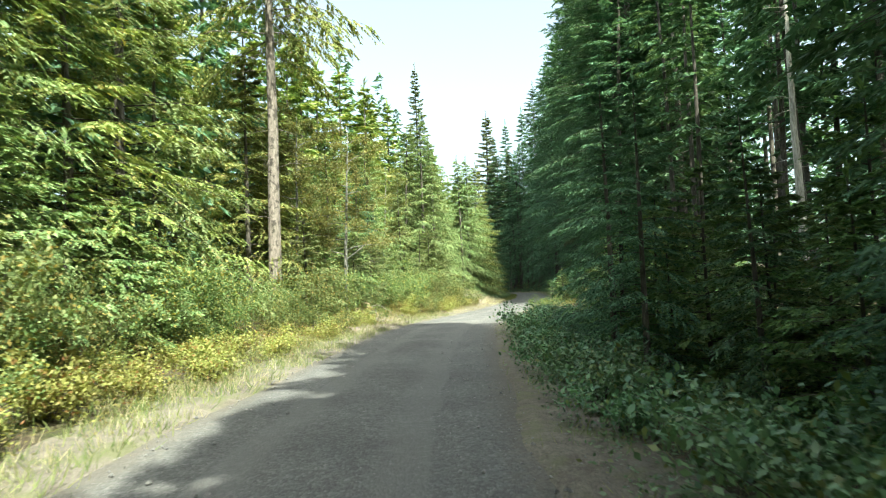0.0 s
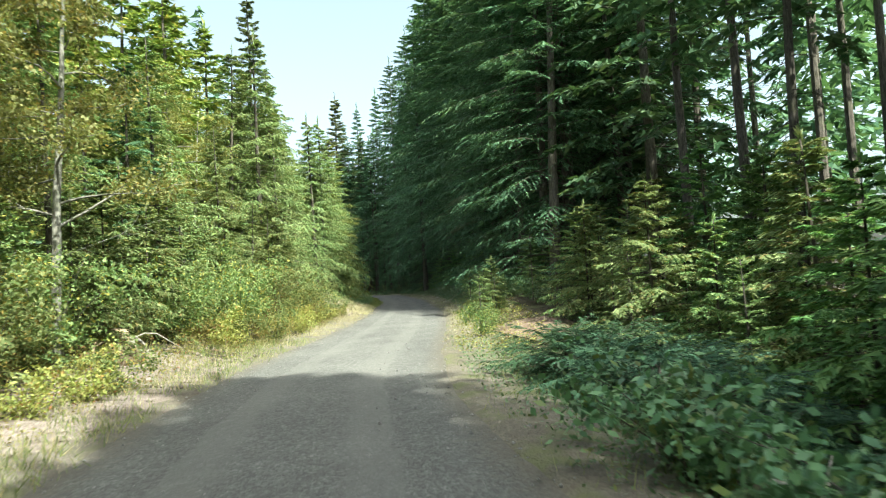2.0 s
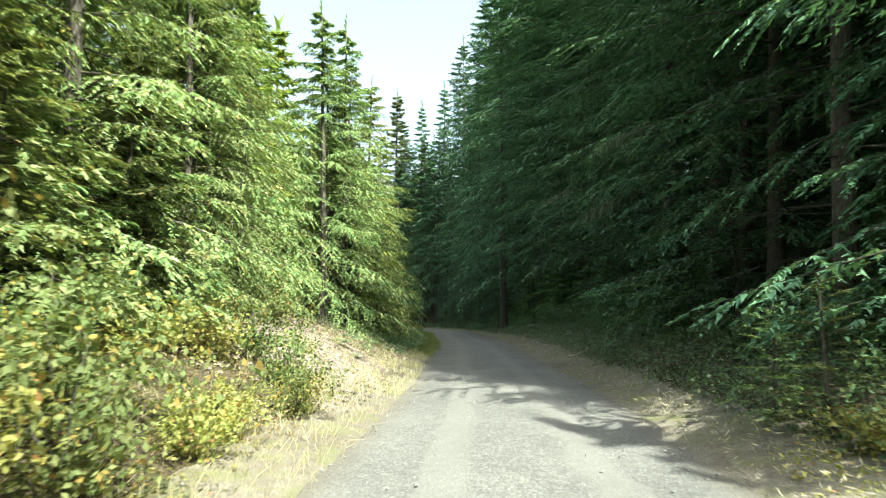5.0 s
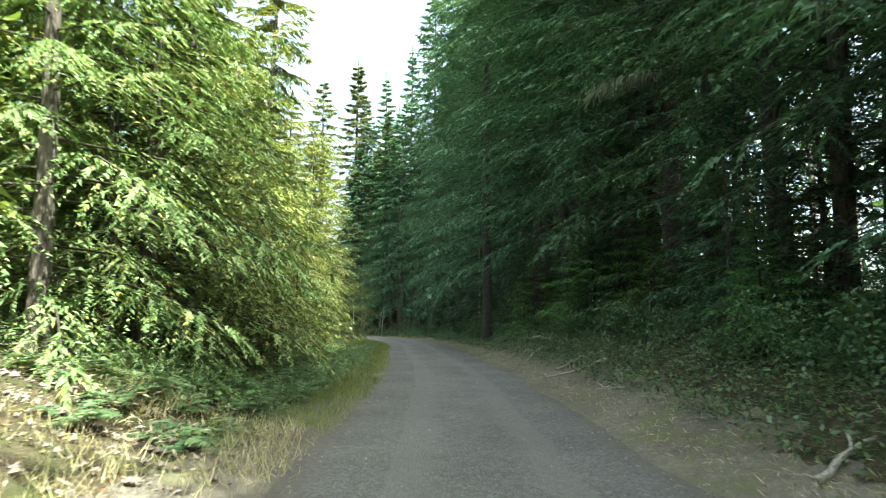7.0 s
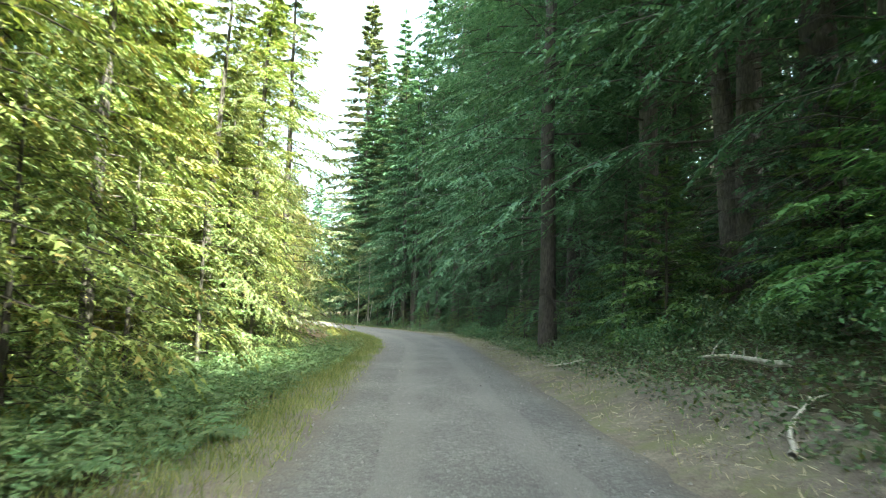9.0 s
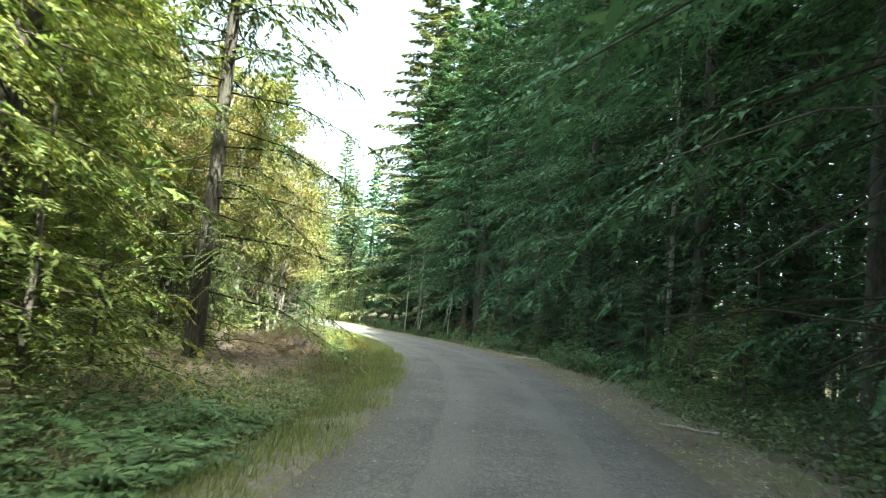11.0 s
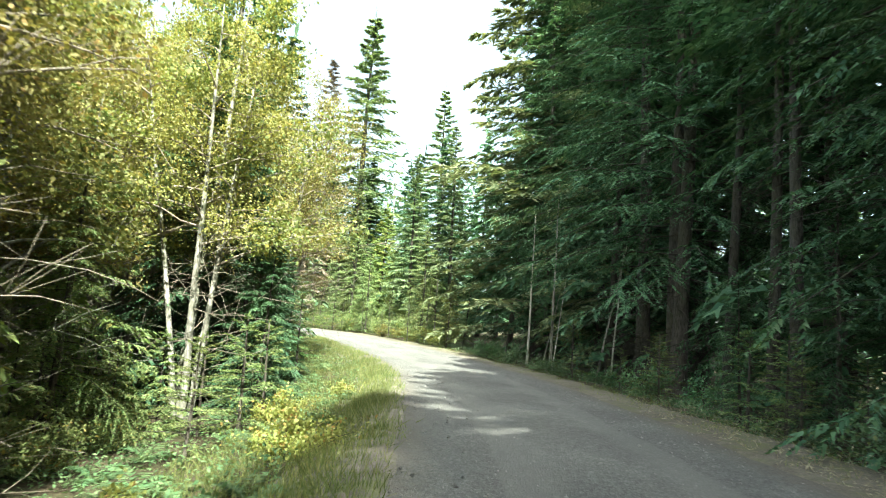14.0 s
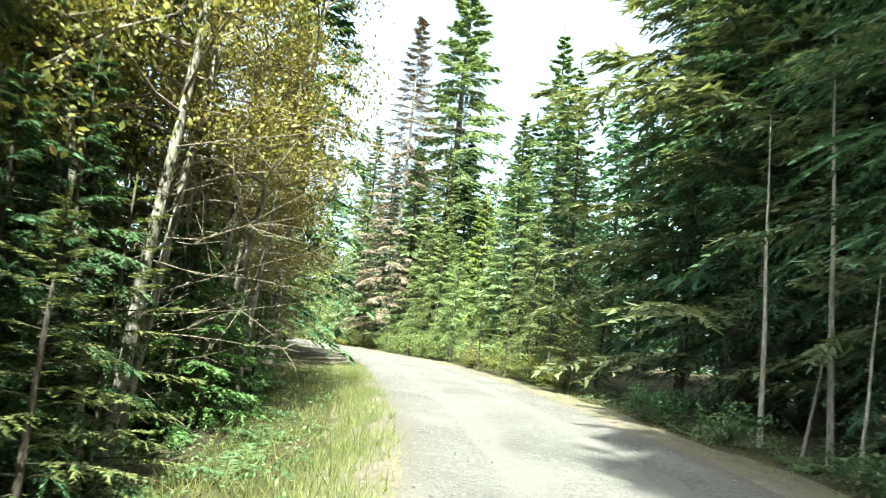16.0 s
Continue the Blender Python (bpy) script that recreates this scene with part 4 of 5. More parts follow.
row(44.5, 62, 2.7, 7.0, 0.5, [FIR_A, FIR_B, FIR_A], 1.0, 1.2)
row(42, 62, 2.4, 11.4, 1.2, [POLE, FIR_B, BACK_A], 1.1, 1.3)
row(50, 68, 2.4, 13.5, 0.8, [BACK_A], 1.1, 1.3)
row(24, 46, 2.6, 15.5, 1.5, [DEEP_POLE, DEEP_FIR], 0.9, 1.1, deep=True)
row(62, 77, 2.8, 7.6, 0.5, [FIR_B], 0.95, 1.2)
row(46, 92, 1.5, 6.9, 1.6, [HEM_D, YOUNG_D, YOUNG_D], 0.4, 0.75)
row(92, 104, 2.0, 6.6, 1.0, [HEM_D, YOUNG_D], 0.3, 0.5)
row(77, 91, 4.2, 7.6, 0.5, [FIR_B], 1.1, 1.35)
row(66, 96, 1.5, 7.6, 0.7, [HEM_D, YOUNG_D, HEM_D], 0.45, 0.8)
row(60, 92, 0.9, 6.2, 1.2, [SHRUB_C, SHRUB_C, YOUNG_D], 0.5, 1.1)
row(92, 122, 4.2, 8.4, 0.6, [FIR_B, FIR_B, FIR_A], 1.05, 1.4, wide=0.85)
row(62, 78, 2.6, 11.4, 1.4, [POLE], 0.9, 1.15)
row(78, 104, 2.9, 11.4, 1.4, [POLE], 1.1, 1.4)
row(60, 82, 3.2, 16.0, 1.6, [DEEP_POLE], 0.9, 1.05, deep=True)
row(82, 104, 2.6, 16.0, 1.6, [DEEP_POLE, DEEP_POLE, DEEP_FIR], 0.9, 1.05, deep=True)
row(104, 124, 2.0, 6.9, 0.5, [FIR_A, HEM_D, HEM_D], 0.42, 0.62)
row(122, 139, 1.9, 7.9, 0.6, [FIR_B, POLE, FIR_B], 1.1, 1.35)
row(138, 151, 2.2, 9.4, 0.5, [FIR_A, FIR_B], 0.95, 1.15, wide=0.8)
row(104, 128, 2.6, 12.0, 1.0, [POLE, POLE, BACK_A], 1.1, 1.4)
row(128, 152, 2.0, 12.0, 1.0, [BACK_A], 1.1, 1.4)
row(100, 152, 3.2, 16.5, 1.5, [DEEP_POLE, DEEP_POLE, DEEP_FIR], 1.0, 1.15, deep=True)
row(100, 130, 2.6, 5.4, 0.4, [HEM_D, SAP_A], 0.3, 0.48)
row(152, 172, 3.0, 7.0, 1.0, [SPRUCE, BACK_B], 0.25, 0.4)
for v, d, k in ((47, 8.6, 1.15), (50, 9.0, 1.15), (53, 8.6, 1.15), (56, 9.0, 1.15), (59.5, 8.6, 1.1), (65, 8.6, 1.0), (73.5, 7.4, 1.0), (77, 7.6, 1.2), (79.5, 7.4, 1.15), (82, 7.6, 1.2), (84.5, 7.4, 1.05), (89, 6.6, 1.05), (99.5, 10.5, 1.1), (106.5, 10.8, 1.1), (124, 10.6, 0.95), (143, 9.5, 0.9)):
    plant(FIR_C, *spot(v, d), k * (1.0 if v < 70 else 1.1))
for v, d, k in ((97, 6.2, 1.28), (105, 6.4, 1.3), (113, 6.6, 1.3), (121.5, 6.8, 1.25)):
    plant(FIR_C, *spot(v, d), k, wide=0.8)
for v, d, k in ((137.4, 5.2, 0.28), (134.2, 6.0, 0.36), (139.4, 5.8, 0.30), (136.2, 6.6, 0.42)):
    plant(SNAG, *spot(v, d), k, tilt=8.0)
# ---------------------------------------------------------------- forest to the left
# unseen row behind the start, added to block bright sky from the shaded road
row(-40, -11, 2.6, -7.0, 0.8, [BACK_A], 1.0, 1.25)
row(-10, 24, 2.4, -7.6, 0.7, [HEM_G, HEM_B, HEM_G], 0.95, 1.2)
row(-10, 30, 2.8, -12.0, 1.5, [DEEP_FIR, DEEP_HEM], 0.9, 1.1, deep=True)
row(24, 46, 2.2, -8.8, 1.0, [ALDER_A, ALDER_A, HEM_B], 0.85, 1.1)
row(26, 47, 2.0, -7.2, 0.6, [YOUNG, HEM_G, HEM_D], 0.5, 0.75)
row(26, 50, 2.4, -12.5, 1.4, [ALDER_BACK, ALDER_BACK, DEEP_HEM], 0.9, 1.2, deep=True)
row(45, 57, 1.8, -7.2, 0.7, [HEM_G], 0.75, 1.0)
row(57, 62, 1.5, -9.4, 0.5, [HEM_G], 0.6, 0.8)
row(62.5, 68, 1.7, -6.6, 0.6, [HEM_G], 0.95, 1.15)
row(46, 70, 2.6, -11.0, 1.4, [DEEP_HEM, DEEP_HEM, ALDER_BACK], 0.9, 1.05, deep=True)
row(68, 95, 2.1, -7.0, 0.8, [HEM_A, HEM_B, HEM_G], 0.8, 1.15)
row(68, 102, 2.6, -11.0, 1.4, [DEEP_HEM, ALDER_BACK, DEEP_HEM], 0.85, 1.05, deep=True)
row(110, 142, 1.9, -11.0, 1.4, [ALDER_C, ALDER_B, ALDER_W], 1.2, 1.5)
row(104, 146, 2.4, -12.5, 1.6, [DEEP_HEM, ALDER_BACK], 0.85, 1.05, deep=True)
row(104, 150, 2.8, -17.5, 1.6, [DEEP_FIR, DEEP_HEM], 0.85, 1.05, deep=True)
row(143, 149, 2.2, -6.6, 0.7, [ALDER_C, ALDER_W], 0.85, 1.0)
row(129, 141, 1.9, -8.8, 0.6, [HEM_D, POLE, HEM_D], 0.85, 1.15)
plant(ALDER_C, *spot(137.0, -6.9), 1.45, 75)
plant(ALDER_C, *spot(140.5, -6.6), 1.4, 200)
plant(ALDER_A, *spot(143.5, -8.6), 1.5, 20)
plant(ALDER_B, *spot(134.0, -8.6), 1.4, 20)
plant(ALDER_A, *spot(127.6, -8.0), 1.3, 50)
row(126.5, 134.5, 1.3, -6.4, 0.6, [HEM_D, HEM_D, SAP_A], 0.32, 0.58)
plant(ALDER_A, *spot(131.2, -8.2), 1.3, 140)
plant(ALDER_A, *spot(121.5, -9.4), 1.2, 140)
plant(ALDER_A, *spot(117.5, -8.6), 1.15, 240)
row(140, 150, 2.6, -9.0, 0.8, [HEM_D, ALDER_B, HEM_D], 0.7, 0.9)
plant(HEM_D, *spot(131.2, -6.3), 0.42)
plant(SAP_A, *spot(132.6, -5.6), 0.75)
plant(SAP_A, *spot(134.6, -6.0), 0.9)
row(150, 178, 2.6, -7.5, 1.2, [BACK_B, BACK_A, ALDER_A], 0.7, 1.0)
# ---------------------------------------------------------------- beyond the bend
row(158, 191, 1.9, 6.5, 1.5, [HEM_G, SPRUCE, HEM_G], 0.6, 0.9)
row(158, 191, 2.4, 11.0, 2.0, [BACK_A, SPRUCE, BACK_B], 0.7, 1.0)
row(158, 191, 3.0, 17.0, 2.0, [DEEP_FIR, DEEP_FIR], 0.85, 1.1, deep=True)

# ---------------------------------------------------------------- undergrowth
row(-6, 48, 0.85, -3.4, 0.5, [SHRUB_A, SHRUB_B, SHRUB_B, SHRUB_B], 0.55, 0.95)
row(-6, 48, 0.9, -4.7, 0.7, [SHRUB_A, SHRUB_B, SHRUB_TALL, SHRUB_A], 0.55, 1.1)
row(-6, 50, 1.1, -6.0, 0.6, [SHRUB_TALL, YOUNG, YOUNG], 0.6, 1.0)
row(-6, 27, 1.6, -5.0, 0.5, [YOUNG, SHRUB_TALL], 0.45, 0.7)
row(27, 46, 1.6, -5.2, 0.5, [YOUNG, SHRUB_A, SHRUB_B], 0.3, 0.5)

row(60, 95, 0.5, -3.6, 0.5, [FERN_A], 0.8, 1.2)
row(61, 95, 0.55, -4.7, 0.6, [FERN_A], 0.9, 1.35)
row(64, 95, 1.0, -5.8, 0.6, [FERN_A, SAP_B, SAP_A], 0.7, 1.1)
row(105, 126, 0.55, -4.3, 0.8, [FERN_A, FERN_A, FERN_A, SHRUB_B], 0.5, 0.8)
row(109, 126, 0.9, -6.0, 0.8, [FERN_A, FERN_A, SAP_B], 0.6, 1.0)
row(126, 142, 0.9, -4.9, 0.6, [FERN_A], 0.6, 1.0)
row(126, 150, 1.3, -6.4, 0.8, [FERN_A, YOUNG_D, FERN_A], 0.5, 0.9)
row(110, 126, 1.2, -8.0, 0.8, [SHRUB_A, YOUNG], 0.45, 0.8)
row(110, 125, 1.6, -9.8, 0.8, [HEM_G, SAP_A], 0.35, 0.6)
row(104, 126, 1.6, -9.0, 0.9, [SHRUB_A, SAP_A, SAP_B], 0.8, 1.2)
row(-2, 21, 0.8, 3.3, 0.4, [SHRUB_C, FERN_A, SHRUB_C], 0.6, 0.95)
row(-4, 21, 1.0, 4.9, 0.7, [SHRUB_C, SHRUB_C, HEM_D], 0.3, 0.6)
row(44, 96, 1.0, 5.6, 1.1, [SHRUB_C, SHRUB_C, FERN_A], 0.6, 0.95)
row(40, 98, 1.5, 8.5, 1.3, [SHRUB_C, SAP_A, SHRUB_C], 0.8, 1.2)
row(40, 52, 1.2, -6.0, 0.6, [SAP_A, SHRUB_A, SHRUB_B], 0.7, 1.1)
row(33, 46, 1.3, 3.6, 0.5, [SAP_B, SHRUB_B, SAP_B], 0.5, 0.8)
row(33, 46, 1.5, 5.6, 0.6, [SAP_A, SAP_B, SHRUB_C], 0.6, 1.0)
row(98, 145, 1.3, 4.7, 0.5, [FERN_A, SHRUB_C, SAP_B], 0.6, 1.0)
row(148, 188, 0.9, 4.2, 0.8, [SHRUB_A, SAP_B, SAP_A, SHRUB_B], 0.8, 1.3)
for v, d, k in ((25.6, 3.85, 0.66), (24.4, 4.2, 0.68), (26.4, 4.8, 0.6), (23.2, 4.4, 0.62), (24.6, 5.6, 0.6), (22.0, 4.6, 0.55), (20.6, 5.0, 0.5), (19.0, 4.8, 0.5)):
    plant(LOWJUN, *spot(v, d), k)


def far_woods():
    """The forest that goes on behind: many plain trees in one mesh."""
    rng = np.random.default_rng(77)
    V, F, k0 = [], [], 0
    spots = [(v, sgn * d) for v in np.arange(-45, 200, 3.4) for sgn in (-1, 1) for d in ((34,) if sgn > 0 and (v < 30 or 55 < v < 85) else (30,) if sgn > 0 and 85 <= v < 125 else (26, 32) if sgn > 0 and v < 90 else (21, 26, 32) if sgn > 0 else (17, 22, 28, 35))]
    spots = [(*spot(v + rng.uniform(-1.5, 1.5), d + rng.uniform(-2, 2)),) for v, d in spots]
    spots += [(x + rng.uniform(-2, 2), y + rng.uniform(-2, 2)) for x in np.arange(-80, 60, 4.5) for y in (206, 213, 222)]
    spots += [(x + rng.uniform(-2, 2), y + rng.uniform(-2, 2)) for x in np.arange(-40, 40, 4.5) for y in (-52, -60)]
    P = np.array(spots)
    P = P[np.abs(locate(P)[1]) > 14]
    Z = land(P)
    for (x, y), z in zip(P, Z):
        H, R, n = rng.uniform(17, 27), rng.uniform(3.0, 4.2), 190
        u = rng.uniform(0, 1, n) ** 0.85
        a = rng.uniform(0, 6.283, n)
        r = R * (1 - u) * rng.uniform(0.25, 1.0, n)
        C = np.stack([x + np.cos(a) * r, y + np.sin(a) * r, z + 0.6 + (H - 0.6) * u], 1)
        D = unit(np.stack([np.cos(a), np.sin(a), -0.35 + 0 * a], 1) + rng.normal(0, 0.3, (n, 3)))
        S = unit(np.cross(D, unit(rng.normal(0, 0.4, (n, 3)) + (0, 0, 1))))
        L = rng.uniform(0.8, 1.7, n) * (1.1 - 0.6 * u)
        v, f = sprigs(C, D, S, L, L * 0.55)
        V.append(v)
        F.append(f + k0)
        k0 += len(v)
    tagged(new("far_woods", mesh_of("far_woods", np.concatenate(V), np.concatenate(F), M_FIR)), "dark conifer woods further back from the road", "woods", kind="stuff")


def deep_woods():
    """The trees behind the front rows, joined into one mesh."""
    V, F, M, mats, k0 = [], [], [], [], 0
    for model, m, size in DEEP:
        for o in model.children:
            if o.name.startswith("limb"):
                continue
            me = o.data
            v = np.empty(len(me.vertices) * 3, np.float32)
            me.vertices.foreach_get("co", v)
            v = v.reshape(-1, 3) * size @ m[:3, :3].T + m[:3, 3]
            if me.materials[0] not in mats:
                mats.append(me.materials[0])
            V.append(v)
            F += [[i + k0 for i in p.vertices] for p in me.polygons]
            M += [mats.index(me.materials[0])] * len(me.polygons)
            k0 += len(v)
    me = mesh_of("deep_woods", np.concatenate(V), F, mats[0])
    for extra in mats[1:]:
        me.materials.append(extra)
    me.polygons.foreach_set("material_index", np.array(M, np.int32))
    tagged(new("deep_woods", me), "dense conifers and alders behind the roadside trees", "woods", kind="stuff")


far_woods()
deep_woods()
for v, d in ((9, -5.2), (13, -6.0), (39, -4.6), (74, -4.4), (70, -5.2)):
    plant(SHRUB_RED, *spot(v, d), 1.1)


for x, y, k in ((3.1, 54.9, 0.75), (2.7, 55.6, 0.7), (3.4, 57.8, 0.8), (3.0, 58.8, 0.9), (3.7, 60.2, 0.8)):
    plant(FERN_A, x, y, k)
for m in MODELS:
    for o in list(m.children_recursive) + [m]:
        bpy.data.objects.remove(o)

def bumpy(bag, centre, size, rng, rings=7, sides=10):
    """A lumpy clod."""
    th = np.linspace(0.08, np.pi - 0.08, rings)
    ph = np.linspace(0, 2 * np.pi, sides, endpoint=False)
    r = 1 + rng.normal(0, 0.13, (rings, sides))
    v = np.stack([np.sin(th)[:, None] * np.cos(ph) * r * size[0], np.sin(th)[:, None] * np.sin(ph) * r * size[1], np.cos(th)[:, None] * r * size[2]], -1).reshape(-1, 3) + centre
    f = [(i * sides + j, (i + 1) * sides + j, (i + 1) * sides + (j + 1) % sides, i * sides + (j + 1) % sides) for i in range(rings - 1) for j in range(sides)]
    bag.add(v, f)


def root_wad(x, y, size, seed, label):
    """A torn-out stump: lumps of earth, arching broken roots and splinters of pale wood."""
    rng = np.random.default_rng(seed)
    z = float(land([(x, y)])[0])
    thing = tagged(new("stump"), label, "stump")
    thing.matrix_basis = pose(x, y, z - 0.05, 0, 0, rng.uniform(0, 360))
    for i in range(5):
        clod = Bag()
        bumpy(clod, rng.normal(0, 0.38, 3) * (size, size, 0.1 * size) + (0, 0, 0.14 * size), np.array([0.42, 0.36, 0.24]) * size * rng.uniform(0.7, 1.15), rng)
        part("clod", clod.mesh("clod", M_MOUND, True), thing, "lump of dry reddish earth")
    core = Bag()
    q = np.linspace(0, 1, 5)
    core.tube(np.stack([0.1 * q * size, 0.05 * q, 0.62 * q * size], 1), size * np.array([0.34, 0.26, 0.22, 0.20, 0.15]), 9)
    part("stub", core.mesh("stub", M_ROOT, True), thing, "broken stub of trunk")
    for i in range(20):
        a, reach = rng.uniform(0, 6.283), size * rng.uniform(0.45, 1.1)
        q = np.linspace(0, 1, 7)
        pts = np.stack([math.cos(a) * reach * q, math.sin(a) * reach * q, size * (0.42 + rng.uniform(0.0, 0.5) * q - rng.uniform(0.7, 1.0) * q**2)], 1)
        pts += np.cumsum(rng.normal(0, 0.05 * size, (7, 3)), 0)
        pts[:, 2] = np.maximum(pts[:, 2], 0.0)
        bag = Bag()
        bag.tube(pts, rng.uniform(0.022, 0.065) * size * np.linspace(1, 0.3, 7), 5)
        part("root", bag.mesh("root", M_ROOT if i % 3 else M_DEAD, True), thing)
    return thing


root_wad(-3.6, 29.6, 1.0, 5, "weathered pale stump with broken roots among weeds")
root_wad(-4.7, 28.9, 0.6, 6, "smaller weathered stump beside the verge")
root_wad(7.0, 107.2, 0.6, 7, "broken stump with roots beside a heap of brush")


def brush_heap(x, y, size, seed, label):
    """A ragged bank of pale earth hung with dead fronds, roots and thin branches."""
    rng = np.random.default_rng(seed)
    z = float(land([(x, y)])[0])
    thing = tagged(new("brush_heap"), label, "brush heap", "brush heaps")
    thing.matrix_basis = pose(x, y, z - 0.05, 0, 0, rng.uniform(0, 360))
    lumps = [(0.0, 0.0, 0.22, 0.85, 0.7, 0.55)] + [(*(rng.normal(0, 0.42, 2)), rng.uniform(0.1, 0.6), *rng.uniform(0.22, 0.5, 3)) for _ in range(9)]
    for k, (lx, ly, lz, sx, sy, sz) in enumerate(lumps):
        clod = Bag()
        bumpy(clod, np.array([lx, ly, lz]) * size, np.array([sx, sy, sz * 0.8]) * size, rng, 9, 14)
        part("clod", clod.mesh("clod", M_BANK if k % 3 else M_LITTER, True), thing)
    for name, n, lo, hi, w, mat_ in (("dry_fronds", 2600, 0.06, 0.20, 0.016, M_BRUSH), ("dead_straw", 1100, 0.15, 0.50, 0.007, M_DRY), ("green_cover", 500, 0.06, 0.16, 0.03, M_FERN)):
        a, r = rng.uniform(0, 6.283, n), rng.uniform(0, 1, n) ** 0.55
        lift = 0.25 + 0.65 * np.sqrt(np.clip(1 - r * r, 0, 1)) + 0.16 * np.sin(a * 3 + seed) * r + 0.10 * np.sin(a * 7 + r * 5)
        keep = (np.sin(a * 5 + r * 9 + seed) + rng.normal(0, 0.8, n)) > (-0.5 if name != "green_cover" else 0.3)
        P = np.stack([np.cos(a) * r * 1.1, np.sin(a) * r * 0.95, np.maximum(lift * rng.uniform(0.6, 1.15, n), 0.03)], 1)[keep] * size
        m = len(P)
        D = unit(np.stack([np.cos(a), np.sin(a), -0.6 + 0 * a], 1)[keep] * 0.6 + rng.normal(0, 0.75, (m, 3)))
        V, F = sprigs(P, D, unit(np.cross(D, rng.normal(0, 1, (m, 3)))), size * rng.uniform(lo, hi, m), w * size)
        tagged(part(name, mesh_of(name, V, F, mat_), thing), kind="stuff")
    for i in range(16):
        a = rng.uniform(0, 6.283)
        p = np.array([math.cos(a), math.sin(a), 0]) * size * rng.uniform(0.2, 1.0) + (0, 0, size * rng.uniform(0.15, 0.8))
        d = unit(rng.normal(0, 1, 3) * (1, 1, 0.7)) * size * rng.uniform(0.3, 0.8)
        bag = Bag()
        bag.tube([p - d * 0.5, p - d * 0.15 + rng.normal(0, 0.05, 3), p + d * 0.2 + rng.normal(0, 0.06, 3), p + d * 0.5], np.array([0.022, 0.02, 0.014, 0.005]) * size * rng.uniform(0.6, 1.5), 5)
        part("stick", bag.mesh("stick", M_DEAD if i % 2 else M_ROOT, True), thing)


brush_heap(7.2, 109.2, 1.25, 17, "upturned bank of dry roots and dead brown fern")
brush_heap(6.1, 107.9, 1.05, 18, "low heap of dry brush on pale earth")
brush_heap(4.9, 109.3, 1.35, 19, "heap of dead brown fronds and pale earth under alders")


def fallen_branch(x, y, length, turn, seed, label, thick=0.035, material=None):
    rng = np.random.default_rng(seed)
    z = float(land([(x, y)])[0])
    thing = tagged(new("fallen_branch"), label, "branch", "fallen branches")
    thing.matrix_basis = pose(x, y, z + 0.05, 0, 0, turn)
    q = np.linspace(-0.5, 0.5, 8)
    ca, sa = math.cos(radians(turn)), math.sin(radians(turn))
    ground_z = land(np.stack([x + ca * q * length, y + sa * q * length], 1)) - z
    pts = np.stack([q * length, np.cumsum(rng.normal(0, 0.03 * length, 8)), ground_z + thick], 1)
    bag = Bag()
    bag.tube(pts, thick * np.linspace(1, 0.35, 8), 6)
    part("stem", bag.mesh("stem", material or M_DEAD, True), thing)
    for i in range(4):
        b = pts[rng.integers(2, 7)]
        e = np.array([rng.uniform(0.2, 0.8), rng.choice([-1, 1]) * rng.uniform(0.3, 0.7), rng.uniform(0.05, 0.5)]) * length * 0.25
        twig = Bag()
        twig.tube([b, b + e * 0.5 + (0, 0, 0.02), b + e], thick * np.array([0.4, 0.3, 0.12]), 4)
        part("twig", twig.mesh("twig", material or M_DEAD, True), thing)


for k, (v, d, ln, turn) in enumerate(((67.5, 3.6, 1.3, 70), (69.5, 3.0, 1.8, 150), (71, 3.3, 0.9, 20), (66, 2.9, 1.1, 110), (76, 3.4, 1.2, 40), (79, 4.4, 1.6, 95), (96.5, 3.0, 1.2, 140),
                                       (100, 3.4, 1.0, 60), (19, 3.4, 2.0, 100), (8, 4.2, 2.6, 160), (13, 5.0, 2.2, 25), (114, 3.5, 1.4, 130), (53, -4.6, 0.7, 80), (59, 3.1, 1.2, 35), (86, 3.3, 1.3, 120))):
    fallen_branch(*spot(v, d), ln, turn, 200 + k, "weathered fallen branch lying on the bank" if d > 0 else "short dark stick on the bare bank", 0.03 + 0.01 * (k % 3))


def lichen_bough(x, y, z, turn, seed):
    """A bough end hung with pale lichen."""
    rng = np.random.default_rng(seed)
    thing = tagged(new("lichen_bough"), "drooping bough hung with pale lichen under a fir", "bough", "lichen boughs")
    thing.matrix_basis = pose(x, y, z, 0, 0, turn)
    q = np.linspace(0, 1, 7)
    pts = np.stack([2.6 * q, 0.1 * np.sin(q * 4), -0.9 * q**2], 1)
    bag = Bag()
    bag.tube(pts, 0.03 * np.linspace(1, 0.2, 7), 5)
    part("stem", bag.mesh("stem", M_BARK, True), thing)
    n = 420
    u = rng.uniform(0.25, 1, n)
    P = np.stack([2.6 * u, rng.normal(0, 0.22, n) * u, -0.9 * u**2], 1) + rng.normal(0, 0.05, (n, 3))
    D = unit(rng.normal(0, 0.25, (n, 3)) + (0.3, 0, -1))
    V, F = sprigs(P, D, unit(np.cross(D, rng.normal(0, 1, (n, 3)))), rng.uniform(0.15, 0.5, n), 0.035)
    tagged(part("lichen", mesh_of("lichen", V, F, M_LICHEN), thing), kind="stuff")


for k, (v, d, z, turn) in enumerate(((60.2, 6.1, 5.9, 188), (58.0, 5.9, 7.6, 178), (68.5, 5.6, 7.8, 190))):
    lichen_bough(*spot(v, d), z, turn, 300 + k)
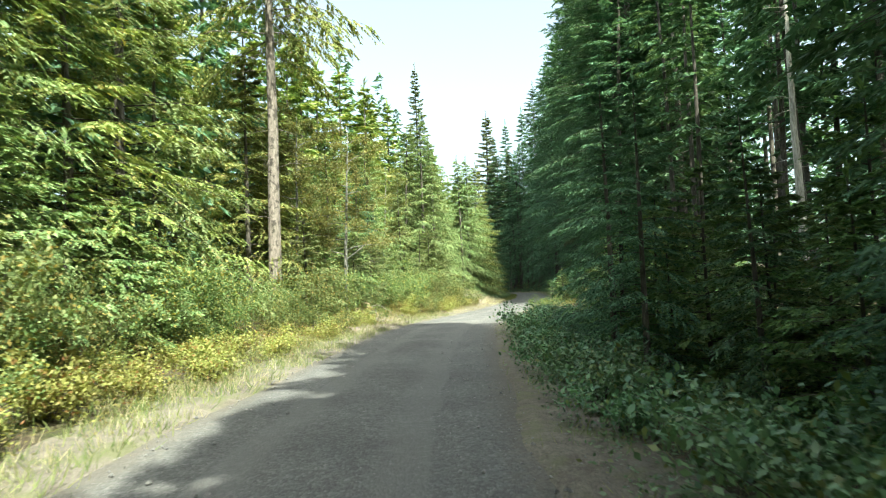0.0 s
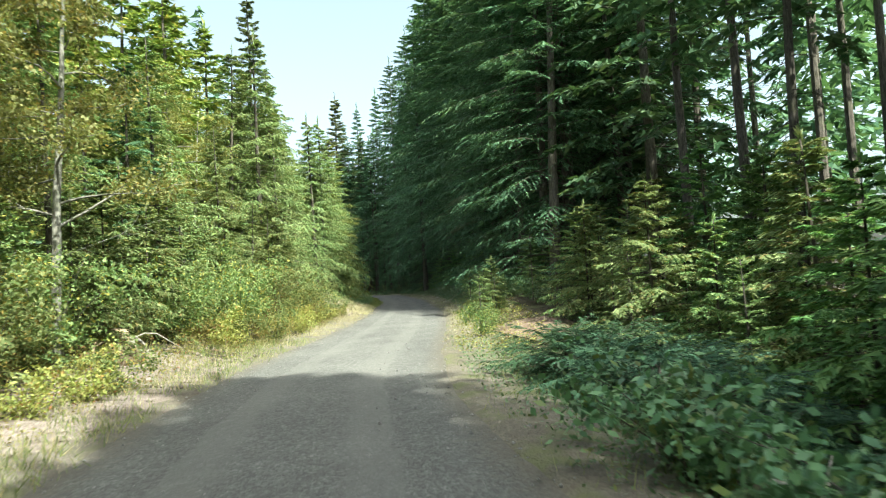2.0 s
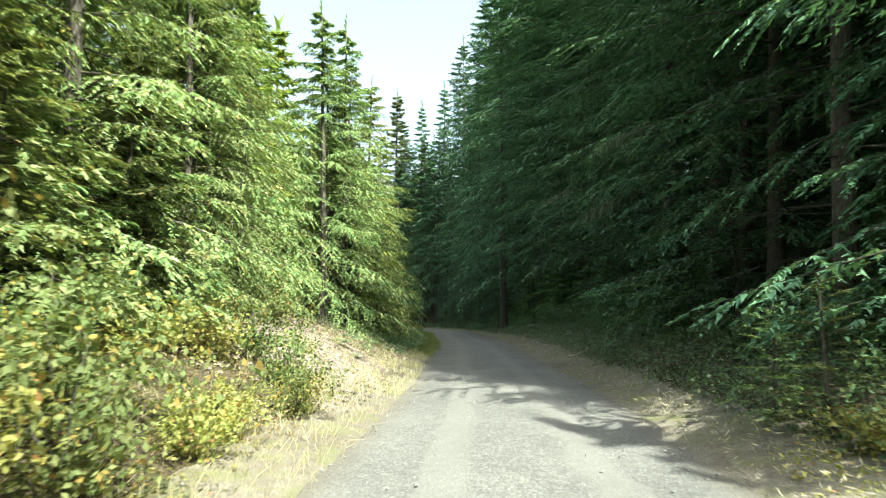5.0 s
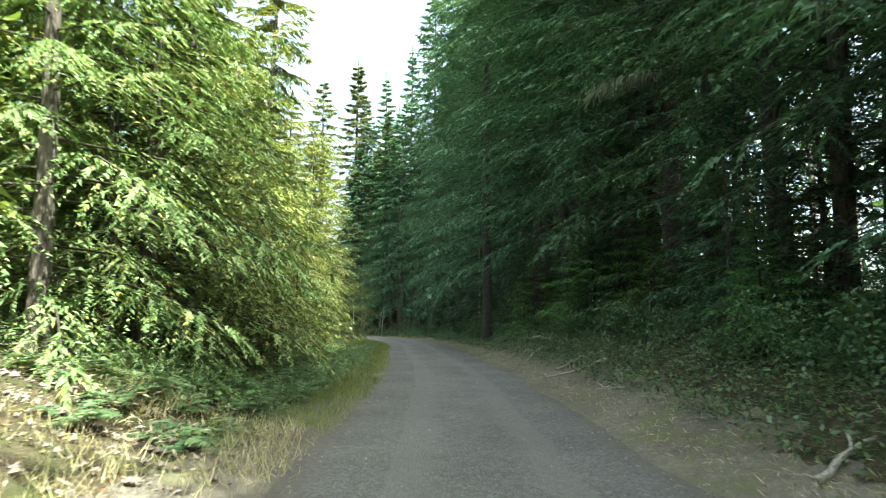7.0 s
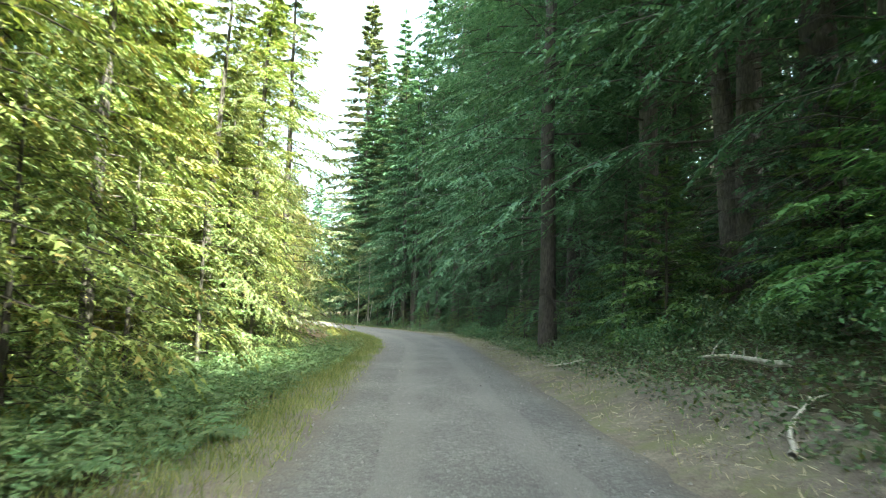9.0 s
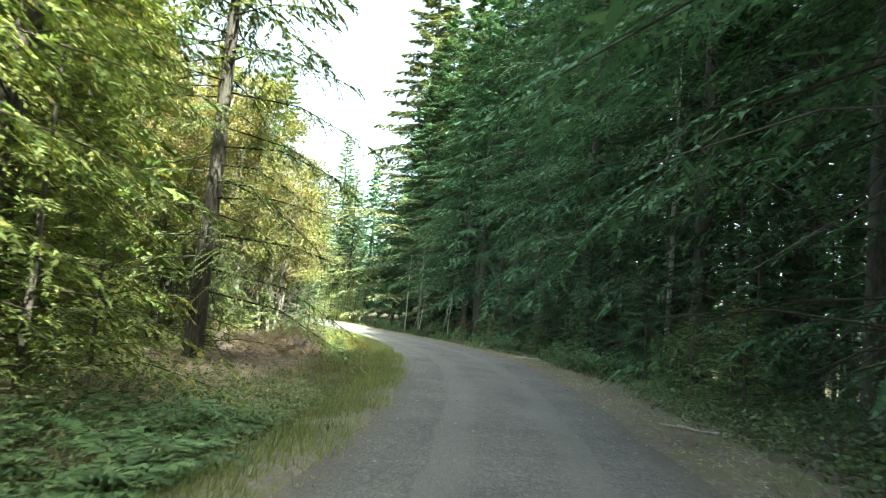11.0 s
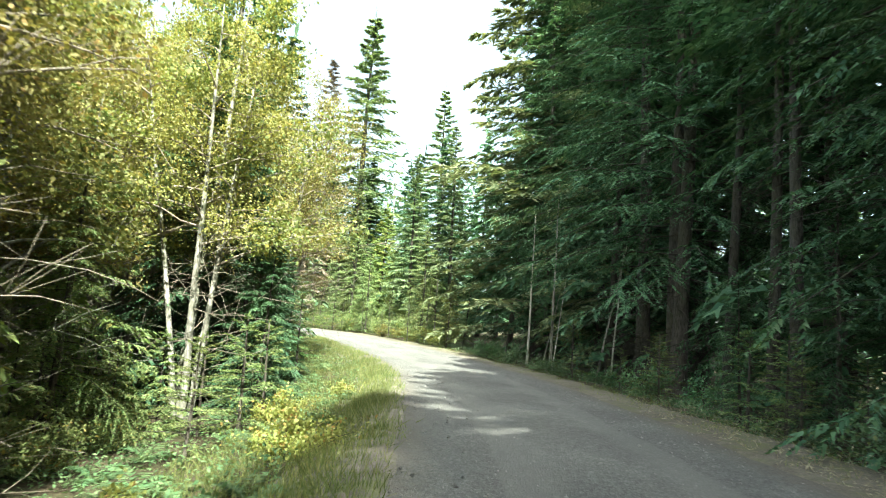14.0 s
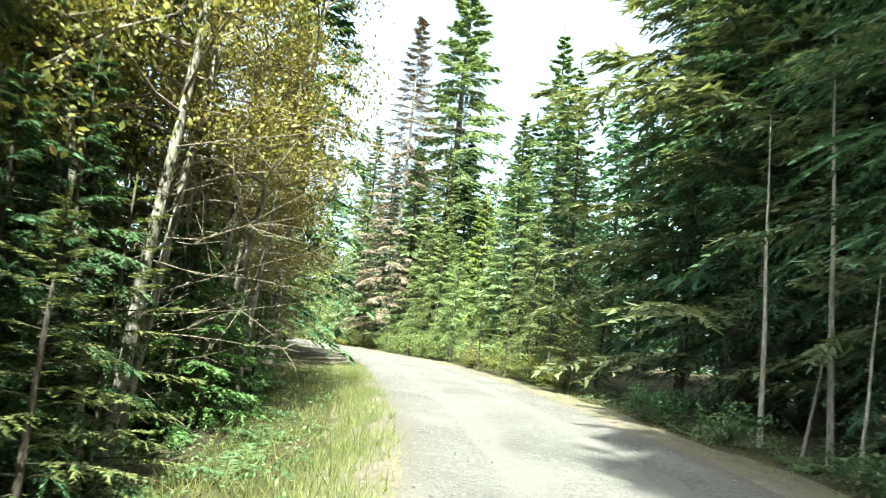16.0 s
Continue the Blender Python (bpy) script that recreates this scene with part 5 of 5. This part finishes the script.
ribbon("litter_left", 91, 109, [-8.5, -7.2, -6.0, -4.6, -3.3], [-0.04, 0.05, 0.06, 0.05, -0.03], M_LITTER, "sunlit brown needle litter under the trees", "ground", ragged=0.4, seed=6, follow=True)

scatter_stones()
scatter_clods()
carpet("edge_grass", "short pale green grass at the road edge", "grass", 74, 80000, 62, 152, -2.02, -2.9, 0.20, M_GRASS, 1, 0.05, clump=0.2)
carpet("green_verge", "green grass and weeds along the road edge", "grass", 77, 26000, -8, 34, -2.05, -3.9, 0.24, M_GRASS, 1, 0.045, clump=0.1)
carpet("bank_grass", "tufts of yellow grass at the foot of the bank", "grass", 75, 9000, 47, 62, -2.1, -3.4, 0.30, M_STRAW, 1, 0.035, clump=0.9)
carpet("dry_grass", "dry straw-coloured grass along the verge", "grass", 61, 42000, -8, 62, -2.1, -4.6, 0.26, M_STRAW, 1, 0.035, clump=0.5)
carpet("verge_weeds", "waist-high yellow-green weeds along the verge", "ground cover", 66, 80000, -8, 47, -2.6, -6.0, 0.055, M_SHRUB_DRY, 0, 0.4, clump=0.1, tall=9.0)
carpet("bank_weeds", "sparse yellowing weeds on the bank", "ground cover", 72, 6000, 46, 62, -2.6, -6.5, 0.06, M_SHRUB_DRY, 0, 0.5, clump=0.6, tall=5.0)
carpet("right_weeds", "pale dry grass and weeds beside the road", "ground cover", 73, 9000, 29, 44, 2.3, 4.6, 0.06, M_SHRUB_DRY, 0, 0.5, clump=0.3, tall=4.0)
carpet("green_grass", "green grass along the verge", "grass", 62, 70000, 64, 150, -2.3, -4.8, 0.26, M_GRASS, 1, 0.04, clump=0.0)
carpet("ditch_leaves", "low green weeds in the ditch", "ground cover", 70, 24000, 106, 150, -3.0, -8.0, 0.075, M_FERN, 0, 0.5, clump=0.2)
carpet("edge_weeds", "low green weeds along the forest edge", "ground cover", 71, 22000, 98, 152, 3.5, 5.8, 0.08, M_SALAL, 0, 0.5, clump=0.2)
carpet("verge_grass", "thin pale grass on the verge", "grass", 63, 20000, -8, 150, 2.2, 3.8, 0.22, M_GRASS, 1, 0.04, clump=0.5)
carpet("low_cover", "low dark leafy plants at the road edge", "ground cover", 67, 40000, -8, 31, 2.3, 7.0, 0.06, M_SALAL, 0, 0.5)
carpet("salal_cover", "low dark green broad-leaved ground cover", "ground cover", 64, 115000, 43, 101, 3.05, 9.0, 0.085, M_SALAL, 0, 0.55, power=1.1, clump=-0.3, tall=5.0)
carpet("bracken_cover", "low blue-green bracken in the ditch", "ground cover", 65, 60000, 61, 97, -2.7, -6.5, 0.075, M_FERN, 0, 0.32, tall=7.0)
carpet("ditch_litter", "fallen needles, cones and dry twigs under the trees", "litter", 76, 16000, 91, 110, -2.9, -8.4, 0.10, M_DRY, 0, 0.14, floor=0.03, tall=0.8)
carpet("forest_litter", "fallen twigs and dry litter on the bank", "litter", 68, 26000, 30, 126, 2.1, 4.6, 0.10, M_DRY, 0, 0.12, floor=-0.02, power=1.5)
carpet("bank_litter", "dry stalks and clods on the bare bank", "litter", 69, 9000, 44, 62, -2.4, -7.0, 0.09, M_DRY, 0, 0.2, floor=0.04)
